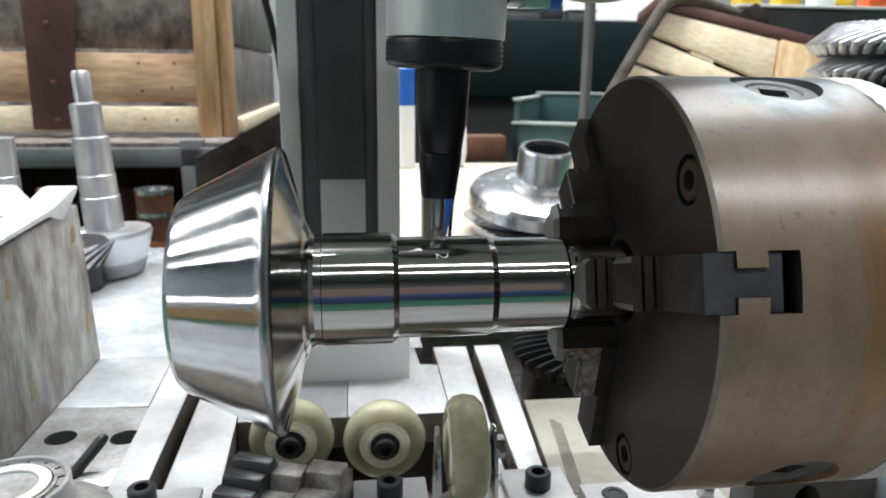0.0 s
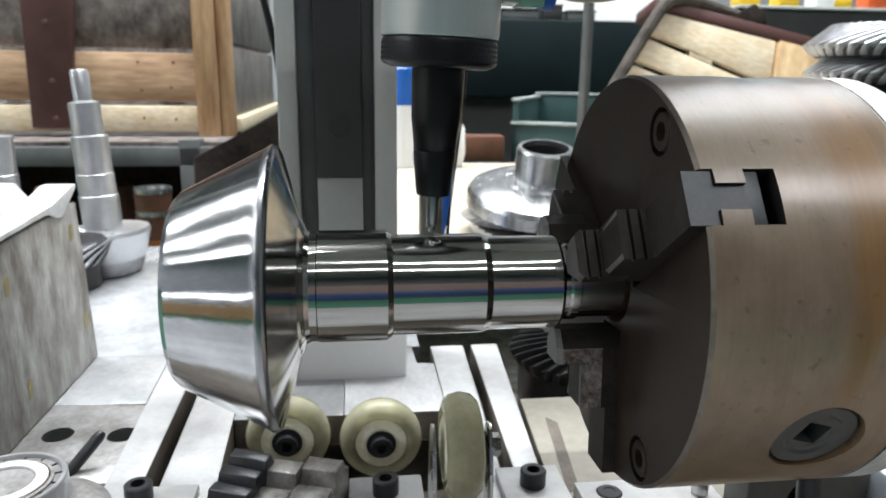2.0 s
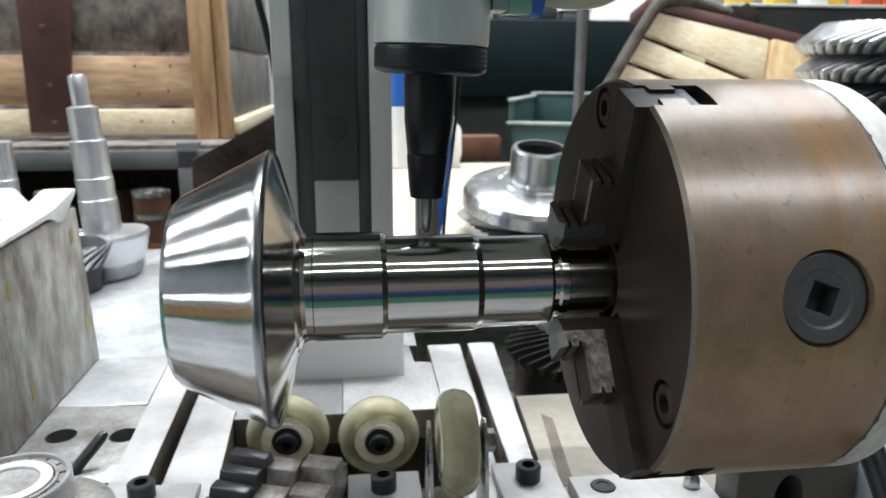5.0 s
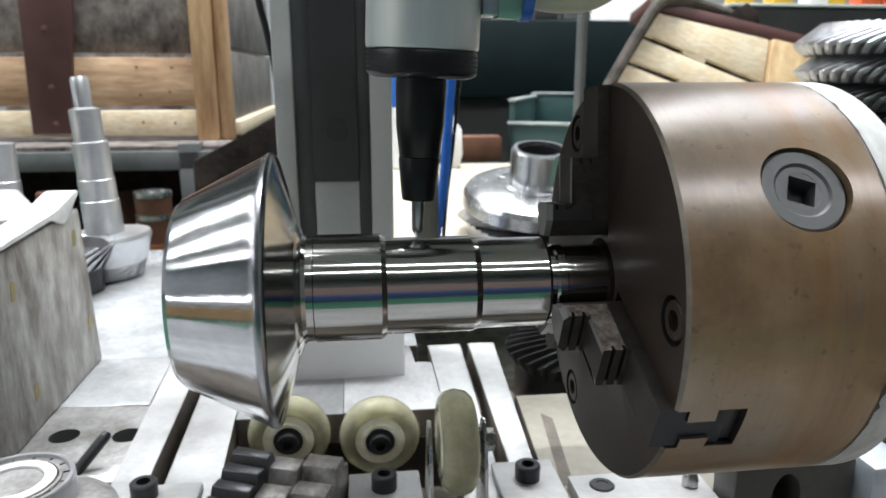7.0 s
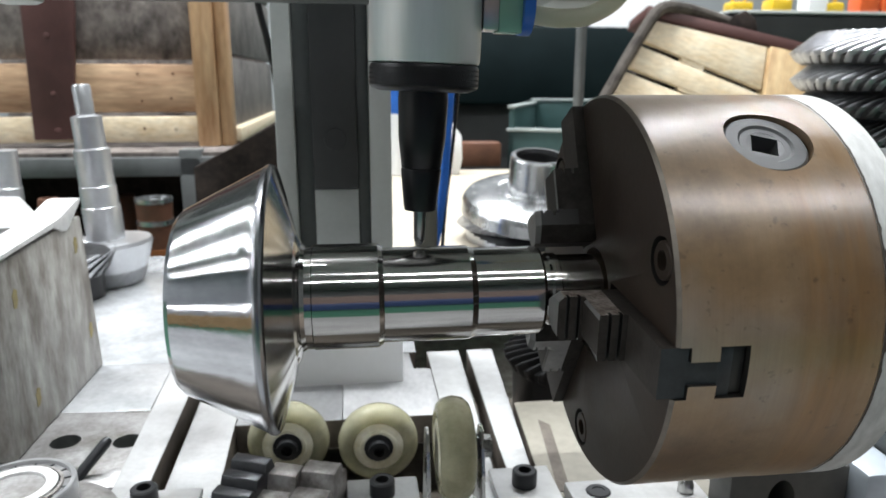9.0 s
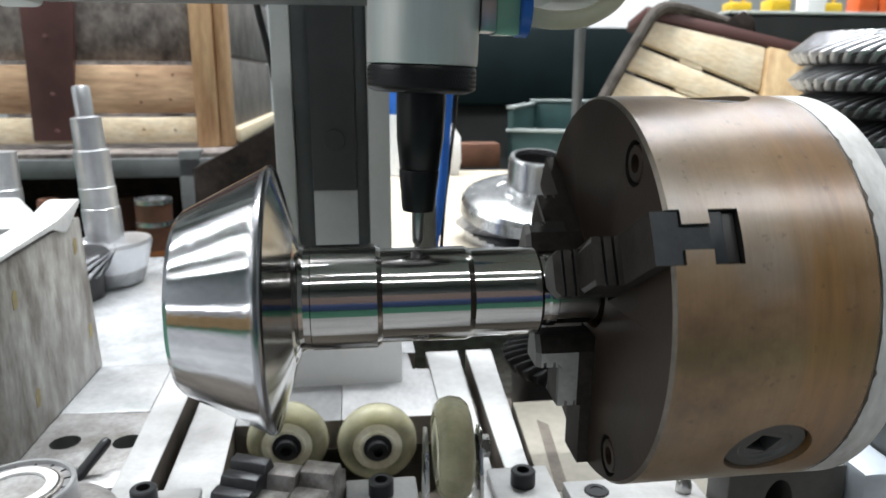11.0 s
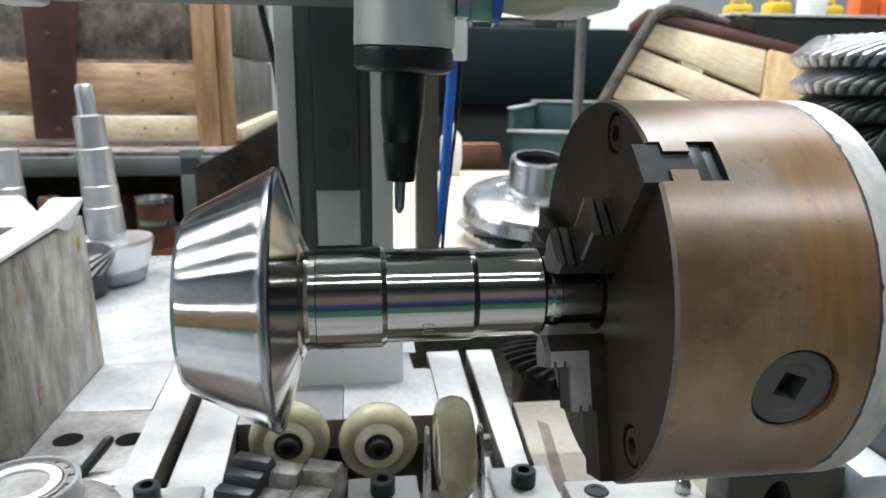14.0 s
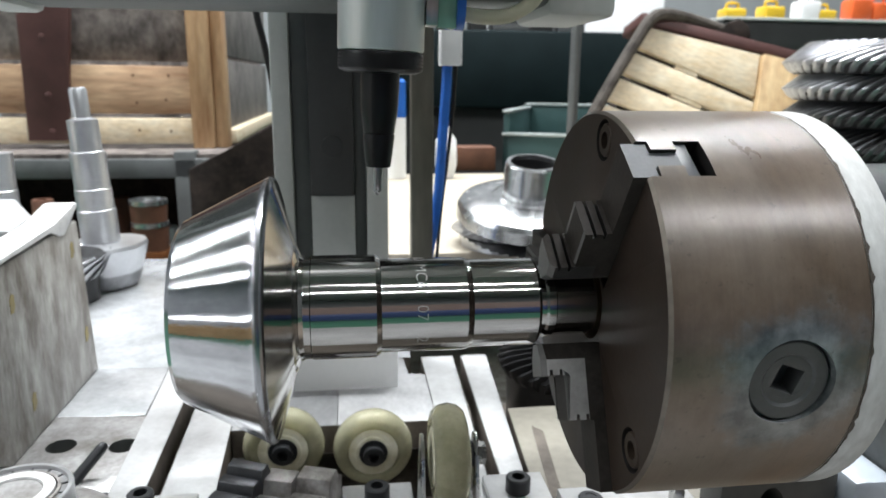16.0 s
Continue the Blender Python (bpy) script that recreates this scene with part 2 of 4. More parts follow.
M_PU.node_tree.nodes["Principled BSDF"].inputs["IOR"].default_value = 1.3
M_HUB = mat("cream_wheel_hub", (0.90, 0.88, 0.74), 0.4, 0.0, 0.25, 70, tint=(0.66, 0.62, 0.42))
M_ZINC = mat("zinc_plate", (0.55, 0.55, 0.53), 0.28, 1.0, 0.15, 40)
M_COLUMN = mat("painted_column", (0.50, 0.52, 0.50), 0.5, 0.05, 0.12, 8, 0.05, 200)
# Brown bed colour, also painted on slot walls as their shade.
M_BED = mat("bed_and_slot_shade", (0.19, 0.165, 0.14), 0.6, 0.0, 0.45, 24, spec=0.2)
M_GROOVE = mat("groove_grey", (0.13, 0.14, 0.135), 0.5, 0.2, 0.2, 20)
M_PANEL = mat("charcoal_cover", (0.035, 0.037, 0.037), 0.55, 0.0, 0.3, 12)
M_POST = mat("oiled_bar_steel", (0.15, 0.145, 0.12), 0.45, 0.6, 0.35, 18, 0.08, stretch=(1, 1, 0.2))
M_BLUE = mat("blue_hose", (0.02, 0.14, 0.55), 0.35)
M_WHITE = mat("white_plastic", (0.75, 0.76, 0.76), 0.4, 0.0, 0.05)
# Base plate stands in shadow; that shade is put into this grey.
M_BASE = mat("shaded_grey_paint", (0.105, 0.105, 0.098), 0.55, 0.0, 0.3, 20)
M_HOUSING = mat("blue_grey_paint", (0.45, 0.50, 0.55), 0.4, 0.05, 0.15, 10)
M_GREEN = mat("green_window", (0.22, 0.42, 0.33), 0.15, 0.0, 0.1)
M_HOSE = mat("beige_hose", (0.55, 0.53, 0.40), 0.4, 0.0, 0.1)
M_PINE = mat("pale_pine", (0.84, 0.58, 0.36), 0.65, 0.0, 0.6, 9, 0.4, 60, tint=(0.36, 0.19, 0.10), stretch=(0.35, 1, 2.4))
M_PALE = mat("new_pale_wood", (0.90, 0.81, 0.62), 0.6, 0.0, 0.5, 26, 0.4, 90, tint=(0.76, 0.60, 0.38), stretch=(0.6, 1, 1.6))
M_TAN = mat("tan_wood", (0.70, 0.52, 0.29), 0.6, 0.0, 0.45, 22, 0.3, 90, tint=(0.48, 0.31, 0.15), stretch=(1.5, 1, 0.5))
M_ROLL = mat("grey_brown_cloth", (0.13, 0.115, 0.10), 0.8, 0.0, 0.5, 30, 0.4, 90, tint=(0.05, 0.043, 0.037), spec=0.2)
M_POSTWOOD = mat("post_wood", (0.74, 0.50, 0.28), 0.6, 0.0, 0.45, 12, 0.3, 80, tint=(0.42, 0.22, 0.10), stretch=(3, 1, 0.35))
M_OLD = mat("weathered_board", (0.34, 0.30, 0.275), 0.75, 0.0, 0.6, 9, 0.4, 60, tint=(0.05, 0.041, 0.038), stretch=(1.6, 1, 1.1), spec=0.2)
M_SIDE = mat("grey_board", (0.24, 0.225, 0.21), 0.75, 0.0, 0.5, 9, 0.3, 50, tint=(0.10, 0.094, 0.088), spec=0.2)
M_STRAP = mat("maroon_painted_steel", (0.105, 0.045, 0.04), 0.5, 0.1, 0.25, 12)
M_RACK = mat("grey_rack_steel", (0.16, 0.17, 0.17), 0.5, 0.3, 0.3, 12)
M_CLUTTER = mat("dark_oily_brown", (0.045, 0.034, 0.028), 0.8, 0.0, 0.5, 30, 0.3, 80, tint=(0.015, 0.012, 0.011), spec=0.1)
M_RUST = mat("rusty_parts", (0.16, 0.07, 0.04), 0.6, 0.3, 0.4, 20)
M_ORANGERUST = mat("orange_rust", (0.30, 0.11, 0.03), 0.7, 0.1, 0.4, 30)
M_TEAL = mat("teal_painted_steel", (0.008, 0.017, 0.019), 0.5, 0.0, 0.3, 8, spec=0.15)
M_TEALBOX = mat("teal_bin_paint", (0.036, 0.085, 0.083), 0.45, 0.1, 0.3, 8)
M_BINRIM = mat("pale_worn_rim", (0.42, 0.47, 0.46), 0.4, 0.2, 0.3, 20)
M_SAND = mat("sandy_board", (0.29, 0.272, 0.225), 0.6, 0.0, 0.3, 14, 0.08, 120, tint=(0.20, 0.185, 0.15))
M_BENCH = mat("cream_board", (0.46, 0.41, 0.325), 0.6, 0.0, 0.25, 8)
M_GEAR = mat("bright_gear_steel", (0.66, 0.67, 0.69), 0.33, 0.85, 0.12, 40)
M_RING = mat("turned_ring_steel", (0.60, 0.61, 0.62), 0.24, 0.95, 0.2, 50)
M_GEAR2 = mat("oiled_gear_steel", (0.62, 0.63, 0.65), 0.40, 0.9, 0.25, 60)
# Black gear finish, also painted between bright teeth as gap shade.
M_GEARDARK = mat("phosphate_and_gap_shade", (0.05, 0.05, 0.052), 0.35, 0.6, 0.25, 40)
M_GEARMID = mat("dark_gear_steel", (0.30, 0.305, 0.315), 0.38, 0.9, 0.3, 50)
M_FLOOR = mat("green_floor_paint", (0.045, 0.15, 0.095), 0.45, 0.0, 0.25, 3)
M_WALL = mat("workshop_wall", (0.30, 0.31, 0.32), 0.7, 0.0, 0.15, 2)
M_WALLW = mat("pale_lilac_wall", (0.80, 0.80, 0.86), 0.7, 0.0, 0.1, 1)
M_CEIL = mat("grey_ceiling_sheet", (0.52, 0.50, 0.47), 0.7, 0.0, 0.15, 2)
M_WARM = mat("tan_partition", (0.24, 0.17, 0.15), 0.7, 0.0, 0.2, 3)
M_CABINET = mat("blue_cabinet_paint", (0.04, 0.065, 0.17), 0.4, 0.1, 0.2, 3)
M_YELLOW = mat("yellow_plastic", (0.75, 0.5, 0.03), 0.4)
M_PANCOAT = mat("brown_reflector_steel", (0.23, 0.19, 0.155), 0.5, 0.1, 0.35, 12)
M_ORANGE = mat("orange_plastic", (0.75, 0.13, 0.03), 0.4)


# ---- mesh helpers ----
def part(name, bm, material, parent=None, label="", smooth=True, angle=35):
    me = bpy.data.meshes.new(name)
    bmesh.ops.recalc_face_normals(bm, faces=bm.faces)
    if smooth:
        for f in bm.faces:
            f.smooth = True
        for e in bm.edges:
            if len(e.link_faces) == 2 and e.calc_face_angle(0) > radians(angle):
                e.smooth = False
    bm.to_mesh(me)
    bm.free()
    me.materials.append(material)
    ob = new(name, me)
    if parent:
        ob.parent = parent
    if label:
        ob["label"] = label
    return ob


def thing(name, label, category, m=None, group="", kind=""):
    ob = new(name)
    ob.empty_display_size = 0.02
    if m is not None:
        ob.matrix_world = m
    return tagged(ob, label, category, group, kind)


def lathe(prof, seg=96, axis="x", bm=None, m=None, cap=True):
    """Turn a profile of (along, radius) round the axis."""
    bm = bm or bmesh.new()
    rings = []
    for a, r in prof:
        ring = []
        for k in range(seg):
            t = 2 * math.pi * k / seg
            c, s = r * math.cos(t), r * math.sin(t)
            co = Vector((a, c, s)) if axis == "x" else Vector((c, a, s)) if axis == "y" else Vector((c, s, a))
            ring.append(bm.verts.new(m @ co if m else co))
        rings.append(ring)
    for p, q in zip(rings, rings[1:]):
        for k in range(seg):
            bm.faces.new((p[k], p[(k + 1) % seg], q[(k + 1) % seg], q[k]))
    if cap:
        bm.faces.new(rings[0][::-1])
        bm.faces.new(rings[-1])
    return bm


def box(lo, hi, bevel=0.0, bm=None, m=None, seg=2):
    own = bmesh.new()
    bmesh.ops.create_cube(own, size=1)
    for v in own.verts:
        v.co = Vector([lo[i] + (v.co[i] + 0.5) * (hi[i] - lo[i]) for i in range(3)])
    if bevel:
        bmesh.ops.bevel(own, geom=own.edges[:], offset=bevel, segments=seg, affect="EDGES", profile=0.5)
    if m:
        own.transform(m)
    if bm is None:
        return own
    me = bpy.data.meshes.new("tmp")
    own.to_mesh(me)
    own.free()
    bm.from_mesh(me)
    bpy.data.meshes.remove(me)
    return bm


def prism(poly, z0, z1, bevel=0.0, axis="z"):
    bm = bmesh.new()

    def co(u, v, w):
        return (u, v, w) if axis == "z" else (w, u, v) if axis == "x" else (u, w, v)
    low = [bm.verts.new(co(u, v, z0)) for u, v in poly]
    top = [bm.verts.new(co(u, v, z1)) for u, v in poly]
    bm.faces.new(low[::-1])
    bm.faces.new(top)
    n = len(poly)
    for k in range(n):
        bm.faces.new((low[k], low[(k + 1) % n], top[(k + 1) % n], top[k]))
    if bevel:
        bmesh.ops.bevel(bm, geom=bm.edges[:], offset=bevel, segments=2, affect="EDGES", profile=0.5)
    return bm


def tube(points, r, seg=14, bm=None):
    bm = bm or bmesh.new()
    pts = [Vector(q) for q in points]
    rings = []
    for i, q in enumerate(pts):
        d = (pts[min(i + 1, len(pts) - 1)] - pts[max(i - 1, 0)]).normalized()
        a = d.orthogonal().normalized() if not rings else (side - d * side.dot(d)).normalized()
        side = a
        b = d.cross(a)
        rings.append([bm.verts.new(q + r * (math.cos(2 * math.pi * k / seg) * a + math.sin(2 * math.pi * k / seg) * b)) for k in range(seg)])
    for p, q in zip(rings, rings[1:]):
        for k in range(seg):
            bm.faces.new((p[k], p[(k + 1) % seg], q[(k + 1) % seg], q[k]))
    bm.faces.new(rings[0][::-1])
    bm.faces.new(rings[-1])
    return bm


def smooth_path(points, n=10):
    """Catmull-Rom through the points."""
    pts = [Vector(q) for q in points]
    pts = [pts[0]] + pts + [pts[-1]]
    out = []
    for i in range(1, len(pts) - 2):
        a, b, c, d = pts[i - 1:i + 3]
        for k in range(n):
            t = k / n
            out.append(0.5 * (2 * b + (c - a) * t + (2 * a - 5 * b + 4 * c - d) * t * t + (3 * b - a - 3 * c + d) * t ** 3))
    return out + [pts[-2]]


def cut(ob, cutters):
    """Take the cutters' volumes out of ob's mesh."""
    for c in cutters:
        mod = ob.modifiers.new("cut", "BOOLEAN")
        mod.operation, mod.object, mod.solver = "DIFFERENCE", c, "EXACT"
    dg = bpy.context.evaluated_depsgraph_get()
    dg.update()
    me = bpy.data.meshes.new_from_object(ob.evaluated_get(dg))
    ob.modifiers.clear()
    old = ob.data
    ob.data = me
    bpy.data.meshes.remove(old)
    bm = bmesh.new()
    bm.from_mesh(me)
    for f in bm.faces:
        f.smooth = True
    for e in bm.edges:
        e.smooth = not (len(e.link_faces) == 2 and e.calc_face_angle(0) > radians(30))
    bm.to_mesh(me)
    bm.free()
    for c in cutters:
        bpy.data.objects.remove(c)


# ---- setting ----
X0, X1, Y0, Y1, ZC = -12.0, 7.0, -9.0, 7.0, 5.6
tagged(part("floor", box((X0, Y0, -1.05), (X1, Y1, -1.0)), M_FLOOR), "green painted concrete workshop floor", "floor", kind="structure")
tagged(part("ceiling", box((X0, Y0, ZC), (X1, Y1, ZC + 0.1)), M_CEIL), "grey sheet workshop ceiling", "ceiling", kind="structure")
for nm, lo, hi in (("wall_north", (X0, Y1, -1.05), (X1, Y1 + 0.1, ZC)), ("wall_south", (X0, Y0 - 0.1, -1.05), (X1, Y0, ZC)),
                   ("wall_west", (X0 - 0.1, Y0, -1.05), (X0, Y1, ZC)), ("wall_east", (X1, Y0, -1.05), (X1 + 0.1, Y1, ZC))):
    tagged(part(nm, box(lo, hi), M_WALLW if nm == "wall_west" else M_WALL), "pale grey painted workshop wall", "wall", kind="structure")
for x, y, length, _ in LAMPS:
    fix = thing("ceiling_light", "long white tube light out of view, in part added as fill", "ceiling light", pose(x, y, LAMP_Z), group="tube lights")
    part("casing", prism([(-0.13, 0.0), (0.13, 0.0), (0.06, 0.07), (-0.06, 0.07)], -length / 2, length / 2, 0.004, "x"), M_WHITE, fix)
    part("hanger", lathe([(0.07, 0.004), (ZC - LAMP_Z, 0.004)], 8, "z"), M_RACK, fix)


# ---- the chuck ----
R = 0.1
chuck = thing("lathe_chuck", "three-jaw lathe chuck of brown patinated steel", "lathe chuck")
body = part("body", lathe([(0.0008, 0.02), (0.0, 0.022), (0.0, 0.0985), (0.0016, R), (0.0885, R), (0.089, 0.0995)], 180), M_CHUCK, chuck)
cutters = []


def turned(bm, deg):
    """Turn a bmesh from the camera side up round the chuck's axis."""
    bm.transform(Matrix.Rotation(radians(-deg), 4, "X"))
    return bm


SLOT_H = 0.0116
for k in range(3):
    a = 120 * k
    tee = [(-0.01, -SLOT_H), (0.0062, -SLOT_H), (0.0062, -0.0054), (0.0184, -0.0054), (0.0184, -SLOT_H), (0.031, -SLOT_H), (0.031, SLOT_H), (0.0184, SLOT_H), (0.0184, 0.0054), (0.0062, 0.0054), (0.0062, SLOT_H), (-0.01, SLOT_H)]
    cutters.append(part("cutter", turned(prism(tee, -0.13, -0.0235, 0, "y"), a + 0.01), M_DARK, smooth=False))
    cutters.append(part("cutter", turned(lathe([(-0.086, 0.0194), (-0.12, 0.0194)], 48, "y", m=Matrix.Translation((0.0555, 0, 0))), a - 60), M_DARK))
    cutters.append(part("cutter", lathe([(-0.01, 0.0105), (0.006, 0.0105)], 32, m=Matrix.Rotation(radians(-(a + 28)), 4, "X") @ Matrix.Translation((0, -0.0865, 0))), M_DARK))
cutters.append(part("cutter", lathe([(-0.01, 0.0215), (0.08, 0.0215)], 48), M_DARK))
cut(body, cutters)
body.data.materials.clear()
body.data.materials.append(M_CHUCK)
body.data.materials.append(M_FACE)
body.data.materials.append(M_RUBBED)
body.data.materials.append(M_GROOVEBLACK)
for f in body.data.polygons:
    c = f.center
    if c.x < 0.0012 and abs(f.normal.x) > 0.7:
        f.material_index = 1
    elif c.x < 0.0017 and abs(f.normal.x) > 0.3 and Vector((c.y, c.z)).length > 0.098:
        f.material_index = 2
    # slot and bolt-hole walls: their shade is put into the colour
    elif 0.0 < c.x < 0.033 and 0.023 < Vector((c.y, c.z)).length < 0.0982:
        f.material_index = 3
JAW = [(0.0982, -0.006), (0.0982, 0.0058), (0.0235, 0.0058), (0.0235, -0.031), (0.040, -0.031), (0.040, -0.0272), (0.0372, -0.0270), (0.0372, -0.0257), (0.040, -0.0255),
       (0.040, -0.0220), (0.0372, -0.0218), (0.0372, -0.0206), (0.0402, -0.0204), (0.0402, -0.019), (0.0628, -0.019), (0.0628, -0.0150), (0.0600, -0.0148), (0.0600, -0.0135),
       (0.0628, -0.0133), (0.0628, -0.0100), (0.0600, -0.0098), (0.0600, -0.0085), (0.0630, -0.0083), (0.0632, -0.006)]
for k in range(3):
    a = 120 * k
    bm = prism([(x, -r) for r, x in JAW], -SLOT_H + 0.0004, SLOT_H - 0.0004)
    for spot, way in (((-0.0082, 0, 0), (1, 0, 0)), ((0, -0.032, 0), (0, 1, 0)), ((0, -0.0404, 0), (0, 1, 0)), ((-0.0188, 0, 0), (1, 0, 0))):
        bmesh.ops.bisect_plane(bm, geom=bm.verts[:] + bm.edges[:] + bm.faces[:], plane_co=spot, plane_no=way)
    # chamfer the long front edges of both steps
    fronts = [e for e in bm.edges if abs(e.verts[0].co.z - e.verts[1].co.z) < 1e-6 and
              all(abs(v.co.x + 0.031) < 1e-5 or (abs(v.co.x + 0.019) < 1e-5 and -v.co.y > 0.0401) for v in e.verts)]
    bmesh.ops.bevel(bm, geom=fronts, offset=0.0026, segments=1, affect="EDGES", profile=0.5)
    for v in bm.verts:
        if -v.co.y < 0.032:
            v.co.z *= 0.45 + 0.55 * (-v.co.y - 0.0235) / 0.0085
    jaw = part("jaw", turned(bm, a), M_JAW, chuck, ("stepped jaw with clean grey flanks", "stepped jaw of dull grey steel", "stepped jaw with pitted rusty flanks")[k], angle=20)
    for extra in (M_JAWENDDARK if k == 2 else M_JAWEND, M_JAWPIT if k == 2 else M_JAWLIT, M_JAWEDGE, M_GROOVEBLACK):
        jaw.data.materials.append(extra)
    back = Matrix.Rotation(radians(a), 3, "X")
    for f in jaw.data.polygons:
        c, nrm = back @ f.center, back @ f.normal
        r = -c.y
        if r > 0.0976:
            f.material_index = 1
        # only the +z flank is paler: its lit look is put into colour
        elif abs(nrm.z) > 0.9 and c.z > 0 and c.x < -0.0082 and r < 0.07:
            f.material_index = 2
        elif (abs(nrm.x) > 0.8 and c.x < -0.030) or (0.4 < abs(nrm.x) < 0.9 and abs(nrm.z) > 0.4 and c.x < -0.015):
            f.material_index = 3
        # groove floors and walls painted dark for the shade in them
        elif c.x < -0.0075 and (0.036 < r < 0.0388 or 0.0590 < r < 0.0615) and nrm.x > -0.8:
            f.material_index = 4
    part("neck", turned(box((0.0057, -0.0980, -0.0052), (0.0188, -0.026, 0.0052)), a), M_JAWENDDARK if k == 2 else M_JAWEND, jaw)
    part("foot", turned(box((0.0187, -0.0979, -SLOT_H + 0.0004), (0.0248, -0.026, SLOT_H - 0.0004), 0.0003), a), M_JAWENDDARK if k == 2 else M_JAWEND, jaw)
    if k == 2:
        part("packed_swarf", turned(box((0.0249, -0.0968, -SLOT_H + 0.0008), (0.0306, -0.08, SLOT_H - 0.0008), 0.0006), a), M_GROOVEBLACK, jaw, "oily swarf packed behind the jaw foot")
    sock = lathe([(-0.0862, 0.0188), (-0.0960, 0.0188), (-0.0972, 0.0176), (-0.0972, 0.0124), (-0.0962, 0.0112), (-0.0962, 0.0085), (-0.088, 0.0075)], 48, "y", cap=False, m=Matrix.Translation((0.0555, 0, 0)))
    s = part("key_socket", turned(sock, a - 60), M_SOCKET, chuck, "grey round key socket with a square hole")
    sq = bmesh.new()
    outer = [sq.verts.new((0.0555 + 0.0087 * math.cos(radians(d)), -0.0961, 0.0087 * math.sin(radians(d)))) for d in range(0, 360, 15)]
    inner = []
    for d in range(0, 360, 15):
        c, sn = math.cos(radians(d)), math.sin(radians(d))
        q = 0.0058 / max(abs(c), abs(sn))
        inner.append(sq.verts.new((0.0555 + q * c, -0.0959, q * sn)))
    deep = [sq.verts.new((v.co.x, -0.0865, v.co.z)) for v in inner]
    for j in range(24):
        i2 = (j + 1) % 24
        sq.faces.new((outer[j], outer[i2], inner[i2], inner[j]))
        sq.faces.new((inner[j], inner[i2], deep[i2], deep[j]))
    sq.faces.new(deep)
    sq.transform(Matrix.Translation((0.0555, 0, 0)) @ Matrix.Rotation(radians(20), 4, "Y") @ Matrix.Translation((-0.0555, 0, 0)))
    part("square_hole", turned(sq, a - 60), M_SOCKET, s)
    bolt = lathe([(0.0055, 0.0085), (0.001, 0.0085), (0.0003, 0.0078), (0.0003, 0.0045), (0.0045, 0.0042)], 24, m=Matrix.Rotation(radians(-(a + 28)), 4, "X") @ Matrix.Translation((0, -0.0865, 0)))
    part("face_bolt", bolt, M_FACE, chuck)
part("flange", lathe([(0.0885, 0.04), (0.0892, 0.0992), (0.0905, 0.1), (0.1045, 0.1), (0.1055, 0.099), (0.1055, 0.03)], 160), M_FLANGE, chuck, "chipped pale grey painted backing flange")

random.seed(21)
chips = bmesh.new()
rows = []
for k in range(240):
    t = 2 * math.pi * k / 240
    w = 0.0002 + 0.0003 * max(0.0, noise.noise((9 * math.cos(t), 9 * math.sin(t), 1.5))) + 0.0014 * random.random() ** 6
    rows.append([chips.verts.new((x, 0.10025 * math.cos(t), 0.10025 * math.sin(t))) for x in (0.0886, 0.0893 + w)])
for k in range(240):
    (p, q), (u, v) = rows[k], rows[(k + 1) % 240]
    chips.faces.new((p, u, v, q))
part("spindle_nose", lathe([(0.1056, 0.03), (0.1056, 0.072), (0.25, 0.072), (0.25, 0.03)], 64), M_BOLT, chuck, "dark spindle nose behind the flange")
part("lock_pin", turned(lathe([(-0.07, 0.0062), (-0.130, 0.0062), (-0.1315, 0.0052)], 24, "y", m=Matrix.Translation((0.1125, 0, 0))), 243), M_BOLT, chuck, "black pin standing out behind the flange")
part("chipped_edge", chips, M_CHIP, chuck, "dark line of chipped paint")

# ---- the pinion blank held in the jaws ----
shaft = thing("gear_blank", "polished steel pinion shaft blank with a conical head", "machined part")
head_prof = [(-0.2095, 0.0), (-0.2095, 0.040), (-0.2088, 0.0438), (-0.2065, 0.0462), (-0.2035, 0.0478), (-0.2029, 0.04811), (-0.1701, 0.06489), (-0.1695, 0.0652), (-0.1682, 0.0660)]
part("cone", lathe([q for q in head_prof if q[1] > 0], 200), M_GROUND, shaft, angle=12)
part("rim", lathe([(-0.1682, 0.0660), (-0.1668, 0.0670), (-0.1652, 0.0672), (-0.1640, 0.0665), (-0.1632, 0.0650)], 160, cap=False), M_EDGE, shaft, "dark rounded rim")
part("back_face", lathe([(-0.1632, 0.0650), (-0.1545, 0.0330), (-0.1535, 0.0312)], 160, cap=False), M_TURNED, shaft, angle=5)
part("shank", lathe([(-0.1535, 0.0312), (-0.1520, 0.0275), (-0.1500, 0.0262), (-0.1467, 0.0262), (-0.1462, 0.0267), (-0.1145, 0.0267), (-0.1121, 0.0252), (-0.1118, 0.0243),
                     (-0.0689, 0.0243), (-0.0662, 0.0232), (-0.0658, 0.0230), (-0.0325, 0.0230), (-0.0310, 0.0221), (-0.0302, 0.0185), (-0.0275, 0.0185),
                     (-0.0262, 0.0192), (-0.0225, 0.0192), (-0.0218, 0.0182), (0.03, 0.0182)], 200, cap=False), M_TURNED, shaft, angle=5)



